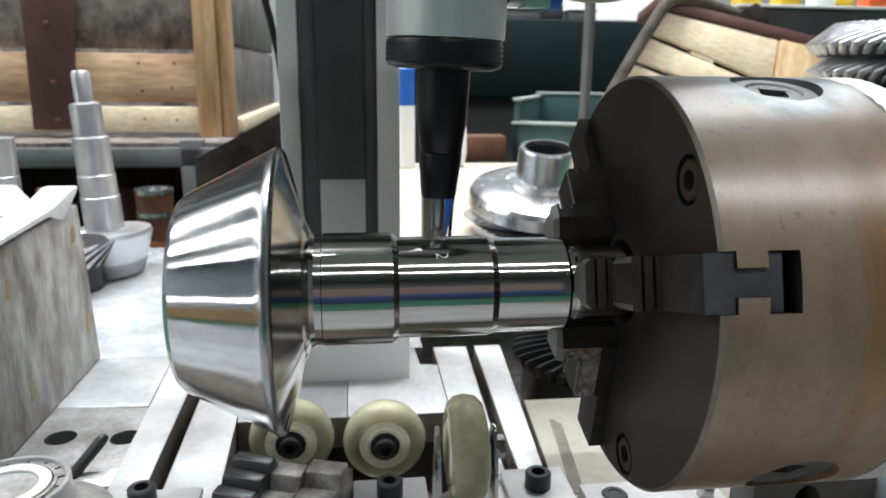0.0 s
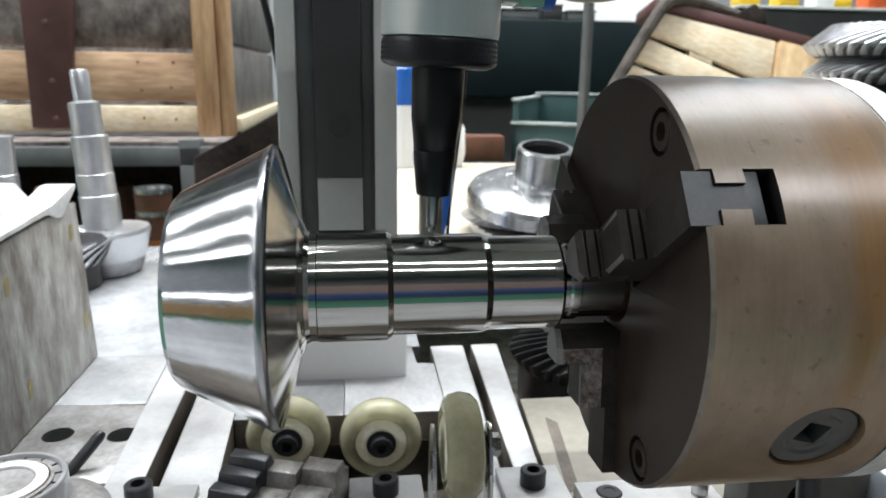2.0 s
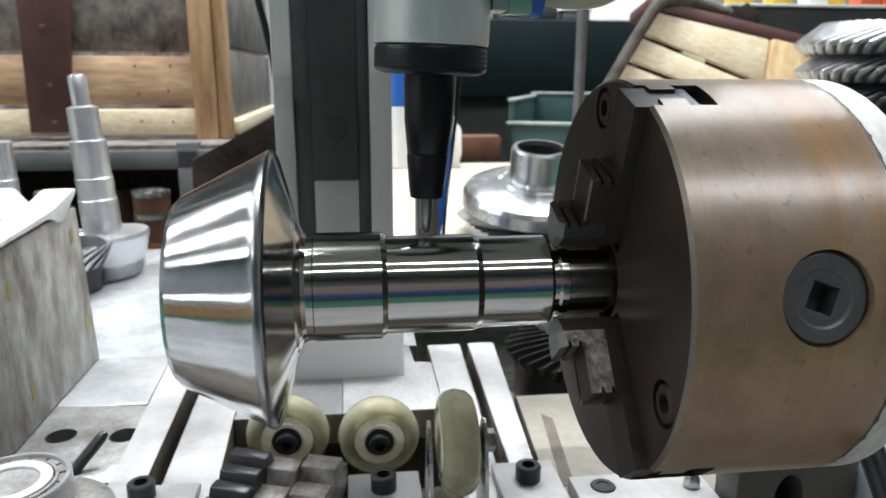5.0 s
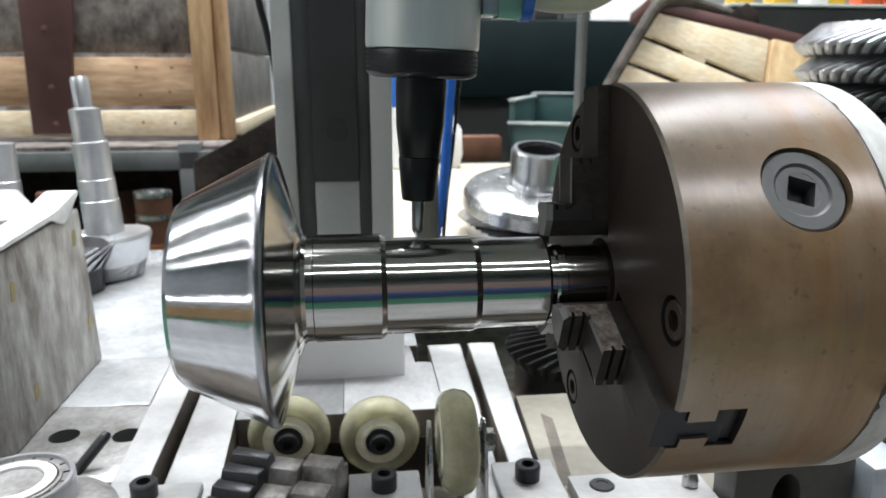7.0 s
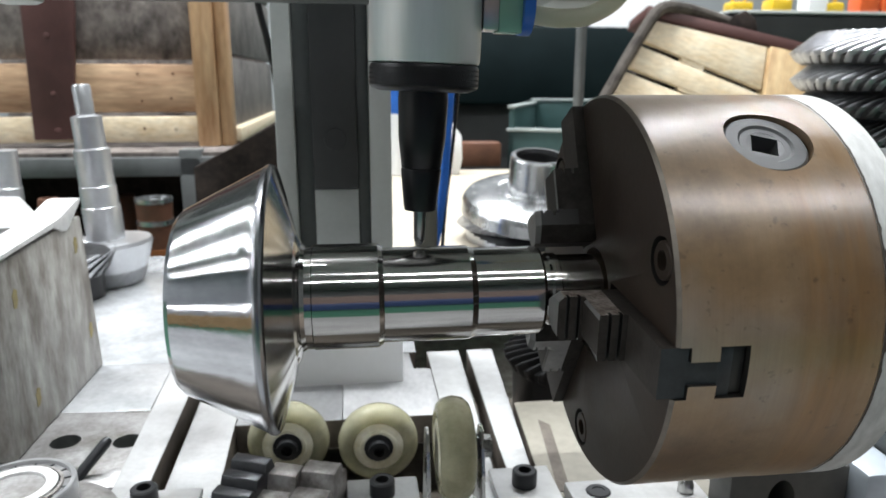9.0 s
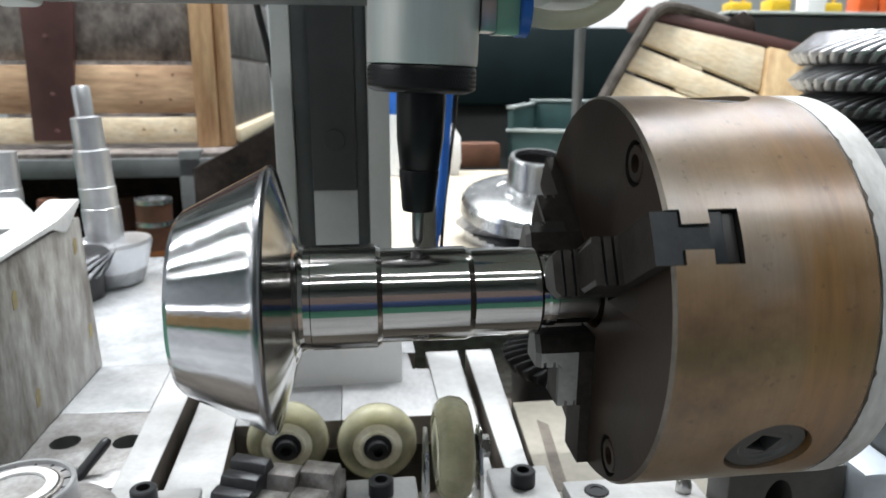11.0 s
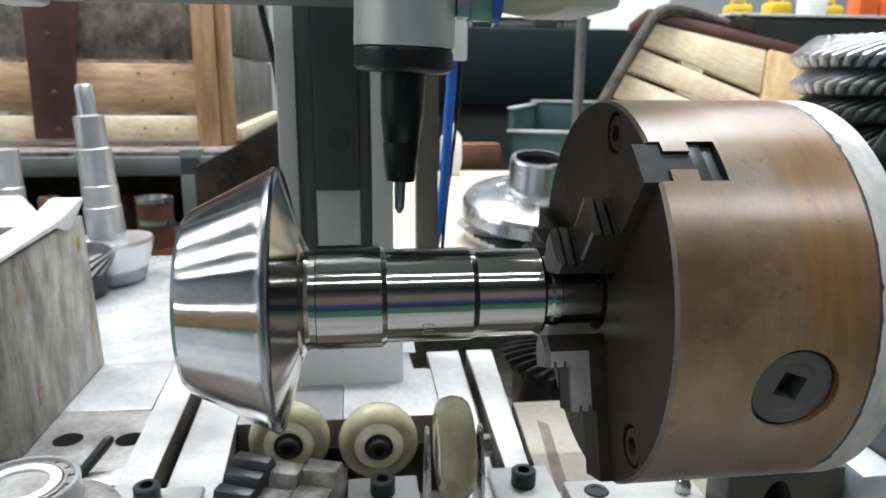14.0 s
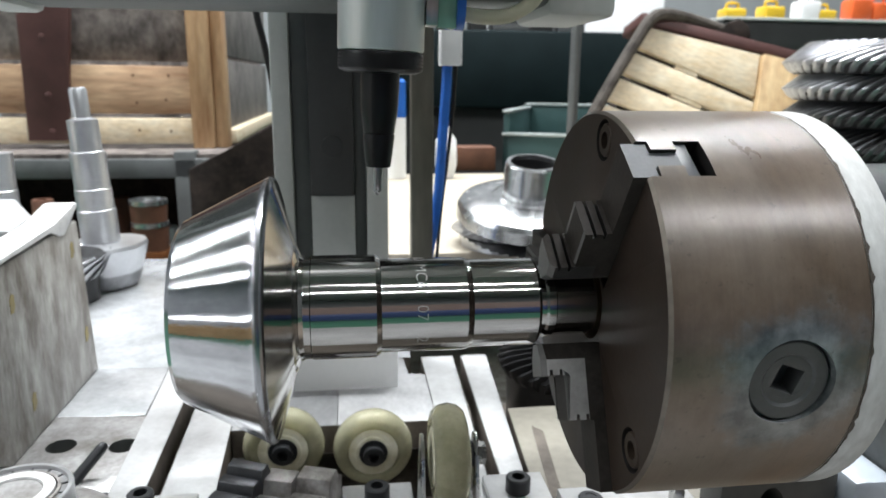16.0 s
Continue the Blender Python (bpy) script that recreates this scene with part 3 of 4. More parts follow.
def engrave(words, x, radius, deg, size):
    """Raised dot-marked letters that run round the shank, tops towards the chuck."""
    cu = bpy.data.curves.new("marking", "FONT")
    cu.body, cu.size, cu.extrude, cu.offset = words, size, 0.0, -size * 0.018
    tmp = new("marking_curve", cu)
    dg = bpy.context.evaluated_depsgraph_get()
    dg.update()
    me = bpy.data.meshes.new_from_object(tmp.evaluated_get(dg))
    bpy.data.objects.remove(tmp)
    bm = bmesh.new()
    bm.from_mesh(me)
    bpy.data.meshes.remove(me)
    bmesh.ops.subdivide_edges(bm, edges=[e for e in bm.edges if e.calc_length() > size * 0.25], cuts=2)
    for v in bm.verts:
        t = radians(deg) - v.co.x / radius
        v.co = Vector((x + v.co.y, -radius * math.cos(t), radius * math.sin(t)))
    return part("marking", bm, M_MARK, shaft, "pale dot-marked lettering " + words, smooth=False)


# angles are those of the shaft's rest pose
for words, deg in (("BU", 108), ("MC6", 74), ("07", 17), ("2", -24)):
    engrave(words, -0.0945, 0.02438, deg - 295.5, 0.0082)

# ---- marking head ----
head = thing("marking_head", "silver dot-marking head with a black knurled collar and nose", "marking tool")
part("barrel", lathe([(0.1145, 0.0245), (0.115, 0.0262), (0.1165, 0.0266), (0.286, 0.0266)], 96, "z"), M_ALU, head, "satin aluminium barrel")
col = lathe([(0.1145, 0.0225), (0.1142, 0.0255), (0.1128, 0.0262), (0.1045, 0.0262), (0.1032, 0.0252), (0.1018, 0.0215)], 120, "z")
for k in range(110):
    for row in range(4):
        t, z = 2 * math.pi * (k + 0.5 * (row % 2)) / 110, 0.1055 + row * 0.0021
        u = Vector((math.cos(t), math.sin(t), 0))
        w = Vector((-math.sin(t), math.cos(t), 0)) * 0.00065
        tip = col.verts.new(u * 0.02638 + Vector((0, 0, z)))
        ring = [col.verts.new(u * 0.02615 + Vector((0, 0, z)) + d) for d in (w, Vector((0, 0, 0.001)), -w, Vector((0, 0, -0.001)))]
        for j in range(4):
            col.faces.new((ring[j], ring[(j + 1) % 4], tip))
part("collar", col, M_BLACK, head, "black knurled collar")
part("nose", lathe([(0.1030, 0.0118), (0.0985, 0.0121), (0.0800, 0.0116), (0.0655, 0.0098), (0.0648, 0.0092)], 64, "z"), M_BLACK, head)
part("nose_tip", lathe([(0.0648, 0.0098), (0.0635, 0.0100), (0.0465, 0.0083), (0.0440, 0.0078), (0.0438, 0.005)], 64, "z"), M_BLACK, head)
part("stylus", lathe([(0.0445, 0.0032), (0.0435, 0.0032), (0.0285, 0.0027), (0.0260, 0.0012), (0.0255, 0.0004)], 24, "z"), M_STYLUS, head, "steel marking stylus")

# Unseen head mount, sized to block overhead lamps from jaws and face.
part("carriage", box((-0.075, -0.125, 0.255), (0.140, 0.20, 0.36), 0.006), M_COLUMN, head, "grey carriage housing, unseen and enlarged to shade the jaws")
# fitting and hose that ride on the head
part("fitting", box((0.0262, -0.008, 0.131), (0.034, 0.008, 0.150), 0.001), M_ZINC, head)
part("sight_window", box((0.0335, -0.0085, 0.130), (0.045, 0.0085, 0.150), 0.001), M_GREEN, head, "green sight window")
part("blue_ring", lathe([(0.0448, 0.011), (0.0448, 0.0125), (0.0500, 0.0125), (0.0500, 0.011)], 32, m=Matrix.Translation((0, 0, 0.142))), M_BLUE, head)
part("hose", tube(smooth_path([(0.049, 0, 0.140), (0.065, 0.0, 0.1385), (0.083, 0.002, 0.142), (0.098, 0.004, 0.156), (0.104, 0.006, 0.19)]), 0.0045), M_HOSE, head, "beige air hose")

# ---- machine frame ----
beam = thing("gantry_beam", "grey underside of the marking machine's gantry beam", "machine beam")
part("beam_body", box((-0.36, 0.15, 0.166), (0.045, 0.26, 0.28), 0.006), M_GROOVE, beam)
part("end_cap", box((0.012, 0.148, 0.158), (0.062, 0.25, 0.28), 0.006), M_COLUMN, beam, "pale rounded end cap")
part("left_cap", box((-0.385, 0.148, 0.161), (-0.352, 0.25, 0.28), 0.006), M_COLUMN, beam)

column = thing("machine_column", "grey machine column with dark guide grooves and a charcoal cover", "machine column")
for nm, x0, x1, y0, z0, z1, mt in (("guide_rail", -0.2, -0.182, 0.36, -0.2, 0.62, M_COLUMN), ("guide_rail", -0.1095, -0.088, 0.36, -0.2, 0.62, M_COLUMN),
                                   ("groove", -0.182, -0.165, 0.372, -0.2, 0.62, M_GROOVE), ("groove", -0.1215, -0.1095, 0.372, -0.2, 0.62, M_GROOVE),
                                   ("front_plate", -0.165, -0.1215, 0.362, -0.2, 0.0, M_COLUMN), ("cover", -0.165, -0.1215, 0.356, 0.001, 0.62, M_PANEL)):
    part(nm, box((x0, y0, z0), (x1, 0.42, z1), 0.0015), mt, column)
part("cover_disc", lathe([(0.3555, 0.011), (0.3545, 0.0105)], 24, "y", m=Matrix.Translation((-0.143, 0, 0.05))), M_PANEL, column)
part("lower_block", box((-0.232, 0.340, -0.205), (-0.080, 0.43, -0.112), 0.002), M_WHITE, column)
post = tagged(part("support_post", box((-0.053, 0.488, -0.2), (-0.027, 0.514, 0.75), 0.002), M_POST), "dark oiled square steel post behind the column", "post")
cable = thing("blue_cable", "blue air cable hanging from a white connector", "cable")
part("cable", tube(smooth_path([(-0.0045, 0.535, 0.135), (-0.0062, 0.535, 0.10), (-0.0085, 0.535, 0.0675), (-0.0115, 0.535, 0.02), (-0.0148, 0.535, -0.0248), (-0.021, 0.537, -0.0763), (-0.030, 0.54, -0.13), (-0.034, 0.54, -0.19)]), 0.0062), M_BLUE, cable)
part("thin_lead", tube(smooth_path([(0.006, 0.537, 0.135), (0.003, 0.537, 0.08), (-0.004, 0.537, 0.01), (-0.012, 0.537, -0.06), (-0.02, 0.54, -0.19)]), 0.0022, 8), M_BLACK, cable)
part("connector", box((-0.0145, 0.522, 0.132), (0.0115, 0.548, 0.25), 0.002), M_WHITE, cable, "white plastic connector")

# ---- table: ground slabs with slots between ----
Z = -0.2
table = thing("machine_table", "pale ground steel machine table with long slots", "machine table", kind="structure")


def slab(name, poly, z1, mt, z0=None, label="", bevel=0.0012):
    ob = part(name, prism(poly, z1 - 0.03 if z0 is None else z0, z1, bevel), mt, table, label)
    # Slab sides darker than the top: slot shade put into the colour.
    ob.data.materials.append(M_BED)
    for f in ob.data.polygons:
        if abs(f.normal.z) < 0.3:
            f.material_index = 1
    return ob


slab("slab", [(-0.312, 0.06), (-0.287, 0.06), (-0.298, 0.42), (-0.33, 0.42)], Z, M_TABLE)
slab("slab", [(-0.273, 0.02), (-0.228, 0.02), (-0.240, 0.262), (-0.240, 0.42), (-0.284, 0.42)], Z, M_TABLE)
# slab below the cone, greyed as a painted shadow
slab("slab", [(-0.2396, 0.262), (-0.1425, 0.262), (-0.1425, 0.42), (-0.2396, 0.42)], Z - 0.0007, M_SHADEGREY)
# slab greyed for reflections and shadows of the parts above
slab("slab", [(-0.1422, 0.262), (-0.0485, 0.262), (-0.0485, 0.372), (-0.068, 0.372), (-0.068, 0.42), (-0.1422, 0.42)], Z - 0.0005, M_REFLECTGREY)
slab("slab", [(-0.056, 0.0), (-0.0245, 0.0), (-0.0105, 0.42), (-0.048, 0.42), (-0.048, 0.262)], Z - 0.0003, M_TABLE)
slab("slab", [(-0.012, 0.06), (0.005, 0.06), (0.029, 0.42), (-0.001, 0.42)], Z, M_TABLE)
slab("slab", [(-0.72, 0.4215), (-0.06, 0.4215), (-0.06, 0.93), (-0.72, 0.93)], Z - 0.001, M_TABLE2, bevel=0.0003)
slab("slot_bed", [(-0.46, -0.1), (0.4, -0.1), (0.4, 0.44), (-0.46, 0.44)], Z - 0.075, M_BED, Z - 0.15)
part("table_base", box((-0.75, 0.0, -1.0), (0.5, 0.93, Z - 0.16), 0.004), M_CAST, table)
# plate with two holes
hp = part("hole_plate", prism([(-0.45, 0.17), (-0.304, 0.17), (-0.314, 0.30), (-0.45, 0.312)], Z - 0.02, Z - 0.001, 0.0012), M_PLATE, table, "stained plate with two round holes")
cut(hp, [part("cutter", lathe([(Z - 0.05, 0.0125), (Z + 0.02, 0.0125)], 40, "z", m=Matrix.Translation((x, y, 0))), M_DARK) for x, y in ((-0.3818, 0.249), (-0.328, 0.244))])
hp.data.materials.clear()
hp.data.materials.append(M_PLATE)
hp.data.materials.append(M_GROOVE)
# Hole walls take a darker grey: the shade inside is put into colour.
for f in hp.data.polygons:
    f.material_index = int(abs(f.normal.z) < 0.3 and min(math.hypot(f.center.x + 0.3818, f.center.y - 0.249), math.hypot(f.center.x + 0.328, f.center.y - 0.244)) < 0.0135)
slab("rear_plate", [(-0.72, 0.318), (-0.3255, 0.303), (-0.3308, 0.4215), (-0.72, 0.4215)], Z - 0.0012, M_TABLE2, bevel=0.0003)
slab("side_plate", [(0.0085, 0.03), (0.20, 0.03), (0.20, 0.29), (0.0265, 0.29)], Z - 0.006, M_SAND)
# Dark strip laid on the plate for a slot; its shade is only colour.
slab("side_slot_strip", [(0.0265, 0.13), (0.0365, 0.13), (0.0493, 0.238), (0.0411, 0.249)], Z - 0.0054, M_BED, Z - 0.02, bevel=0)
pin = tagged(part("locating_pin", lathe([(0, 0.0045), (0.038, 0.0045), (0.0415, 0.0035), (0.043, 0.002)], 20, "z", m=Matrix.Translation((-0.353, 0.182, Z - 0.004)) @ pose(0, 0, 0, -30, 42, 0)), M_BOLT), "slanting black steel locating pin in the plate", "pin")

# ---- rollers ----
def roller(m, axis_label):
    w = thing("roller_wheel", axis_label, "wheel", m, group="support wheels")
    part("tyre", lathe([(-0.0108, 0.0222), (-0.0122, 0.0240), (-0.0125, 0.027), (-0.0112, 0.0312), (-0.0072, 0.0350), (0, 0.0366), (0.0072, 0.0350), (0.0112, 0.0312), (0.0125, 0.027), (0.0122, 0.0240), (0.0108, 0.0222)], 72, "y", cap=False), M_PU, w)
    part("hub", lathe([(-0.0115, 0.0122), (-0.0132, 0.0132), (-0.0132, 0.0158), (-0.0118, 0.0168), (-0.0114, 0.0205), (-0.0104, 0.0226), (0.0104, 0.0226), (0.0114, 0.0205), (0.0128, 0.0165), (0.0122, 0.012)], 48, "y"), M_HUB, w, "cream plastic hub")
    part("bearing", lathe([(-0.0118, 0.0055), (-0.0118, 0.0120), (-0.010, 0.0125), (0.010, 0.0125), (0.0118, 0.012), (0.0118, 0.0055)], 36, "y"), M_ZINC, w)
    part("axle_bolt", lathe([(-0.0115, 0.0040), (-0.0120, 0.0125), (-0.0135, 0.0128), (-0.0140, 0.0092), (-0.0200, 0.0090), (-0.0205, 0.0083), (-0.0207, 0.0046), (-0.0150, 0.0044)], 32, "y"), M_BOLT, w, "black socket-head axle bolt")
    return w


roller(pose(-0.110, 0.242, -0.214), "yellowed translucent polyurethane roller in the table recess")
roller(pose(-0.190, 0.242, -0.208), "yellowed translucent polyurethane roller in the table recess")
caster = roller(pose(-0.0605, 0.1, -0.1455, 0, 0, 90), "upright yellowed polyurethane wheel between zinc cheeks")
inv = caster.matrix_world.inverted()
for x in (-0.0795, -0.0415):
    bm = prism([(0.080, -0.2005), (0.122, -0.2005), (0.115, -0.160), (0.111, -0.141), (0.106, -0.131), (0.100, -0.1285), (0.094, -0.131), (0.089, -0.141), (0.085, -0.160)], x - 0.0012, x + 0.0012, 0.0004, "x")
    bm.transform(inv)
    part("cheek", bm, M_ZINC, caster, "zinc-plated caster cheek")
bm = lathe([(-0.0415, 0.003), (-0.0415, 0.008), (-0.034, 0.008), (-0.034, 0.003)], 6, m=Matrix.Translation((0, 0.1, -0.1455)))
bm.transform(inv)
part("axle_nut", bm, M_ZINC, caster)

# ---- screwed blocks, spare jaws, bearing ----
def cap_screw(x, y, z, parent, h=0.012, r=0.0095):
    part("cap_screw", lathe([(z, r * 0.95), (z, r), (z + h - 0.001, r), (z + h, r * 0.88), (z + h, r * 0.52), (z + h * 0.4, r * 0.5)], 28, "z", m=Matrix.Translation((x, y, 0))), M_BOLT, parent, "black socket cap screw")


def screw_block(lo, hi, sx, sy, h=0.012):
    b = thing("clamp_block", "stained steel clamp block with a black socket screw", "clamp block", group="clamp blocks")
    part("block", box(lo, hi, 0.0015), M_TABLE, b)
    cap_screw(sx, sy, hi[2], b, h)


screw_block((-0.137, 0.05, -0.275), (-0.083, 0.149, -0.195), -0.1105, 0.127)
screw_block((-0.026, 0.05, -0.199), (0.022, 0.149, -0.195 + 0.002), -0.0025, 0.124)
screw_block((-0.30, 0.06, -0.199), (-0.245, 0.149, -0.193), -0.283, 0.134)
spare = thing("spare_jaws", "grey stepped spare chuck jaws lying together", "chuck jaws")
for i, (x0, x1, st, rise, drop, swing) in enumerate(((-0.243, -0.214, 7, 0.034, 0.006, -24), (-0.2085, -0.1865, 4, 0.026, 0.010, -19), (-0.1845, -0.1585, 4, 0.026, 0.010, -19))):
    poly = [(0.05, -0.275), (0.05, -0.205)]
    for k in range(st):
        y0, dy = 0.056 + k * 0.090 / st, 0.090 / st
        z = -0.197 + rise * k / (st - 1)
        poly += [(y0, z), (y0 + dy * 0.68, z + 0.001), (y0 + dy * 0.80, z - drop)]
    poly += [(0.149, -0.18), (0.149, -0.275)]
    bm = prism(poly, x0, x1, 0.0007, "x")
    mid = Vector(((x0 + x1) / 2, 0.08, 0))
    bm.transform(Matrix.Translation(mid) @ Matrix.Rotation(radians(swing), 4, "Z") @ Matrix.Translation(-mid))
    part("jaw", bm, M_DARKJAW if i == 0 else M_SPARE, spare, "dark serrated jaw" if i == 0 else "")

bearing = thing("ball_bearing", "steel ball bearing on a round grey seat", "bearing")
bc = (-0.349, 0.092)
for nm, prof, mt in (("outer_ring", [(-0.166, 0.024), (-0.166, 0.0365), (-0.1505, 0.0365), (-0.1495, 0.0358), (-0.1495, 0.0333), (-0.1525, 0.0328)], M_GEAR),
                     ("cage", [(-0.1530, 0.0329), (-0.1522, 0.0328), (-0.1522, 0.0284), (-0.1530, 0.0283)], M_BEARGREY),
                     ("shield", [(-0.1530, 0.0286), (-0.1508, 0.0284), (-0.1506, 0.0266), (-0.1530, 0.0264)], M_SPARE),
                     ("seal_gap", [(-0.1545, 0.0266), (-0.1540, 0.0262), (-0.1540, 0.0250)], M_BOLT),
                     ("inner_ring", [(-0.160, 0.0175), (-0.160, 0.0254), (-0.1500, 0.0254), (-0.1496, 0.0250), (-0.1496, 0.0184), (-0.1512, 0.0180)], M_WHITEEDGE),
                     ("plug", [(-0.160, 0.004), (-0.160, 0.0182), (-0.1516, 0.0182), (-0.1512, 0.0172), (-0.1508, 0.004)], M_PLATE)):
    part(nm, lathe(prof, 64, "z", m=Matrix.Translation((*bc, 0)), cap=nm == "plug"), mt, bearing, angle=20)
for k in range(16):
    part("cage_rib", box((0.0286, -0.0005, -0.1526), (0.0328, 0.0005, -0.1516), m=pose(*bc, 0, 0, 0, 22.5 * k)), M_BOLT, bearing, smooth=False)
part("seat", lathe([(-0.199, 0.05), (-0.172, 0.05), (-0.170, 0.048), (-0.166, 0.038), (-0.1655, 0.01)], 64, "z", m=Matrix.Translation((-0.335, 0.082, 0))), M_PLATE, bearing)

# ---- under the chuck ----
base = thing("headstock_base", "grey headstock base plate with an oval slot", "machine base")
bp = part("base_plate", box((0.136, 0.075, -0.275), (0.228, 0.105, -0.165), 0.002), M_BASE, base)
cut(bp, [part("cutter", lathe([(0.05, 0.011), (0.12, 0.011)], 32, "y", m=Matrix.Translation((0.176, 0, -0.192)) @ Matrix.Diagonal((1, 1, 1.7, 1))), M_DARK)])
# Black sheet added behind the oval slot for the dark inside it.
part("slot_shade_sheet", box((0.150, 0.1055, -0.225), (0.202, 0.109, -0.168)), M_DARK, base)
part("housing", box((0.230, 0.06, -0.275), (0.266, 0.16, -0.164), 0.006), M_HOUSING, base, "pale blue-grey rounded housing")
part("rear_body", box((0.267, 0.05, -0.275), (0.45, 0.3, -0.12), 0.004), M_RACK, base)
screw_block((0.030, 0.06, -0.225), (0.132, 0.128, -0.196), 0.052, 0.112, 0.0012)
eye = tagged(part("oil_cup", lathe([(-0.196, 0.006), (-0.190, 0.006), (-0.186, 0.0045), (-0.184, 0.002)], 20, "z", m=Matrix.Translation((0.118, 0.105, 0))), M_ZINC), "small bright oil cup on the clamp block", "oil cup")

# ---- big cast plate ----
bracket = thing("angle_bracket", "scuffed grey cast angle plate with yellow paint flecks", "bracket")
part("web", prism([(0.215, -0.2), (0.424, -0.2), (0.418, -0.15), (0.411, -0.068), (0.4085, -0.030), (0.215, -0.036)], -0.4335, -0.407, 0.0015, "x"), M_CAST, bracket)
# Machined top painted near white for the lamp it reflects.
part("machined_edge", prism([(0.212, -0.0352), (0.3385, -0.0272), (0.357, -0.0355), (0.3685, -0.0375), (0.376, -0.034), (0.4085, -0.0150), (0.4105, -0.0140), (0.4105, -0.0115), (0.398, -0.0115), (0.35, -0.0225), (0.212, -0.0302)], -0.4345, -0.4055, 0.0012, "x"), M_WHITEEDGE, bracket, "machined top edge, lamp reflection put into its pale colour")
part("foot", box((-0.60, 0.2165, -0.1995), (-0.4340, 0.295, -0.172), 0.003), M_CAST, bracket)
for u, w in ((0.387, -0.056), (0.2506, -0.070), (0.401, -0.151), (0.267, -0.1655)):
    part("paint_fleck", prism([(u - 0.004, w - 0.008), (u + 0.001, w - 0.0085), (u + 0.005, w - 0.003), (u + 0.0042, w + 0.002), (u + 0.005, w + 0.0065), (u, w + 0.0085), (u - 0.0045, w + 0.003), (u - 0.0036, w - 0.001)], -0.4072, -0.4066, 0, "x"), M_FLECK, bracket, "yellow paint fleck")
stop = thing("angle_bracket", "second pale machined angle plate behind the scuffed one", "bracket")
part("web", prism([(-0.62, 0.44), (-0.489, 0.445), (-0.503, 0.535), (-0.574, 0.66), (-0.62, 0.66)], -0.2, -0.047, 0.004), M_TABLE, stop)

# ---- finished gear shafts standing on the table ----
def spiral_teeth(r0, r1, h, teeth, heel=0.0):
    bm = bmesh.new()
    line = [(r0 + (r1 - r0) * i / 7, h * i / 7, 0.35 * i / 7 + 0.55 * (i / 7) ** 2) for i in range(8)]
    if heel:
        line = [(r0 * 0.93, -heel, -0.05), (r0 * 0.965, -heel * 0.5, -0.03)] + line
    w = math.pi / teeth * 0.62
    for k in range(teeth):
        a0, prev = 2 * math.pi * k / teeth, None
        for r, z, da in line:
            a = a0 + da
            ring = [bm.verts.new((q * math.cos(b), q * math.sin(b), z + dz)) for q, b, dz in
                    ((r * 0.93, a - w, -0.001), (r * 1.0, a - w * 0.62, 0.003), (r * 1.03, a - w * 0.25, 0.0055), (r * 1.03, a + w * 0.25, 0.0055), (r * 1.0, a + w * 0.62, 0.003), (r * 0.93, a + w, -0.001))]
            if prev:
                for j in range(5):
                    bm.faces.new((prev[j], prev[j + 1], ring[j + 1], ring[j]))
            else:
                bm.faces.new(ring)
            prev = ring
        bm.faces.new(prev[::-1])
    return bm


def gear_shaft(m, steps=13):
    g = thing("pinion_shaft", "bright stepped pinion shaft standing on its gear head", "machined part", m, group="standing pinion shafts")
    part("shank", lathe([(0.05, 0.036), (0.062, 0.033), (0.066, 0.0275), (0.118, 0.0275), (0.119, 0.0262), (0.15, 0.0262), (0.151, 0.0252), (0.205, 0.025), (0.207, 0.0215), (0.253, 0.0212), (0.256, 0.0125), (0.296, 0.0125), (0.30, 0.010)][:steps], 64, "z"), M_GEAR, g)
    part("gear_head", lathe([(0.0, 0.044), (0.004, 0.046), (0.020, 0.050), (0.022, 0.0545), (0.060, 0.066), (0.066, 0.064), (0.068, 0.034)], 72, "z"), M_GEAR, g)
    part("teeth", spiral_teeth(0.047, 0.053, 0.018, 17), M_GEAR2, g, "spiral-cut gear teeth")
    return g


gear_shaft(pose(-0.504, 0.77, -0.2, 0, -3.0, 0))
gear_shaft(pose(-0.642, 0.76, -0.2, 0, 0, 0), 8)

# ---- bench and gears behind ----
bench = thing("side_bench", "cream board-topped workbench behind the machine", "bench")
part("bench_top", box((-0.14, 0.62, -0.16), (1.3, 1.5, -0.125), 0.003), M_BENCH, bench)
for x in (-0.1, 1.2):
    for y in (0.68, 1.44):
        part("leg", box((x - 0.03, y - 0.03, -1.0), (x + 0.03, y + 0.03, -0.16), 0.003), M_RACK, bench)


def bevel_gear(name, label, m, r0, r1, h, teeth, mt, group="", heel=0.0, deep=0.02):
    """Ring of curved teeth on a cone, r0 at the rim to r1 at height h, with a back cone under the rim."""
    g = thing(name, label, "gear", m, group)
    # Body darkened behind paler teeth: shade of the gaps put into colour.
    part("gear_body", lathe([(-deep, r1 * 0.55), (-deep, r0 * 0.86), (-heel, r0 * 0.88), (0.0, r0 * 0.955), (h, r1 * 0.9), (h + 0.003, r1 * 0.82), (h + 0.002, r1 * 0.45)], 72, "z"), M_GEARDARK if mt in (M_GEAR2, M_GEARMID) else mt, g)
    part("teeth", spiral_teeth(r0, r1, h, teeth, heel), mt, g)
    return g


bevel_gear("short_pinion", "bright spiral-toothed pinion head behind the angle plate", pose(-0.536, 0.69, -0.165), 0.052, 0.064, 0.030, 17, M_GEAR2, deep=0.0345)
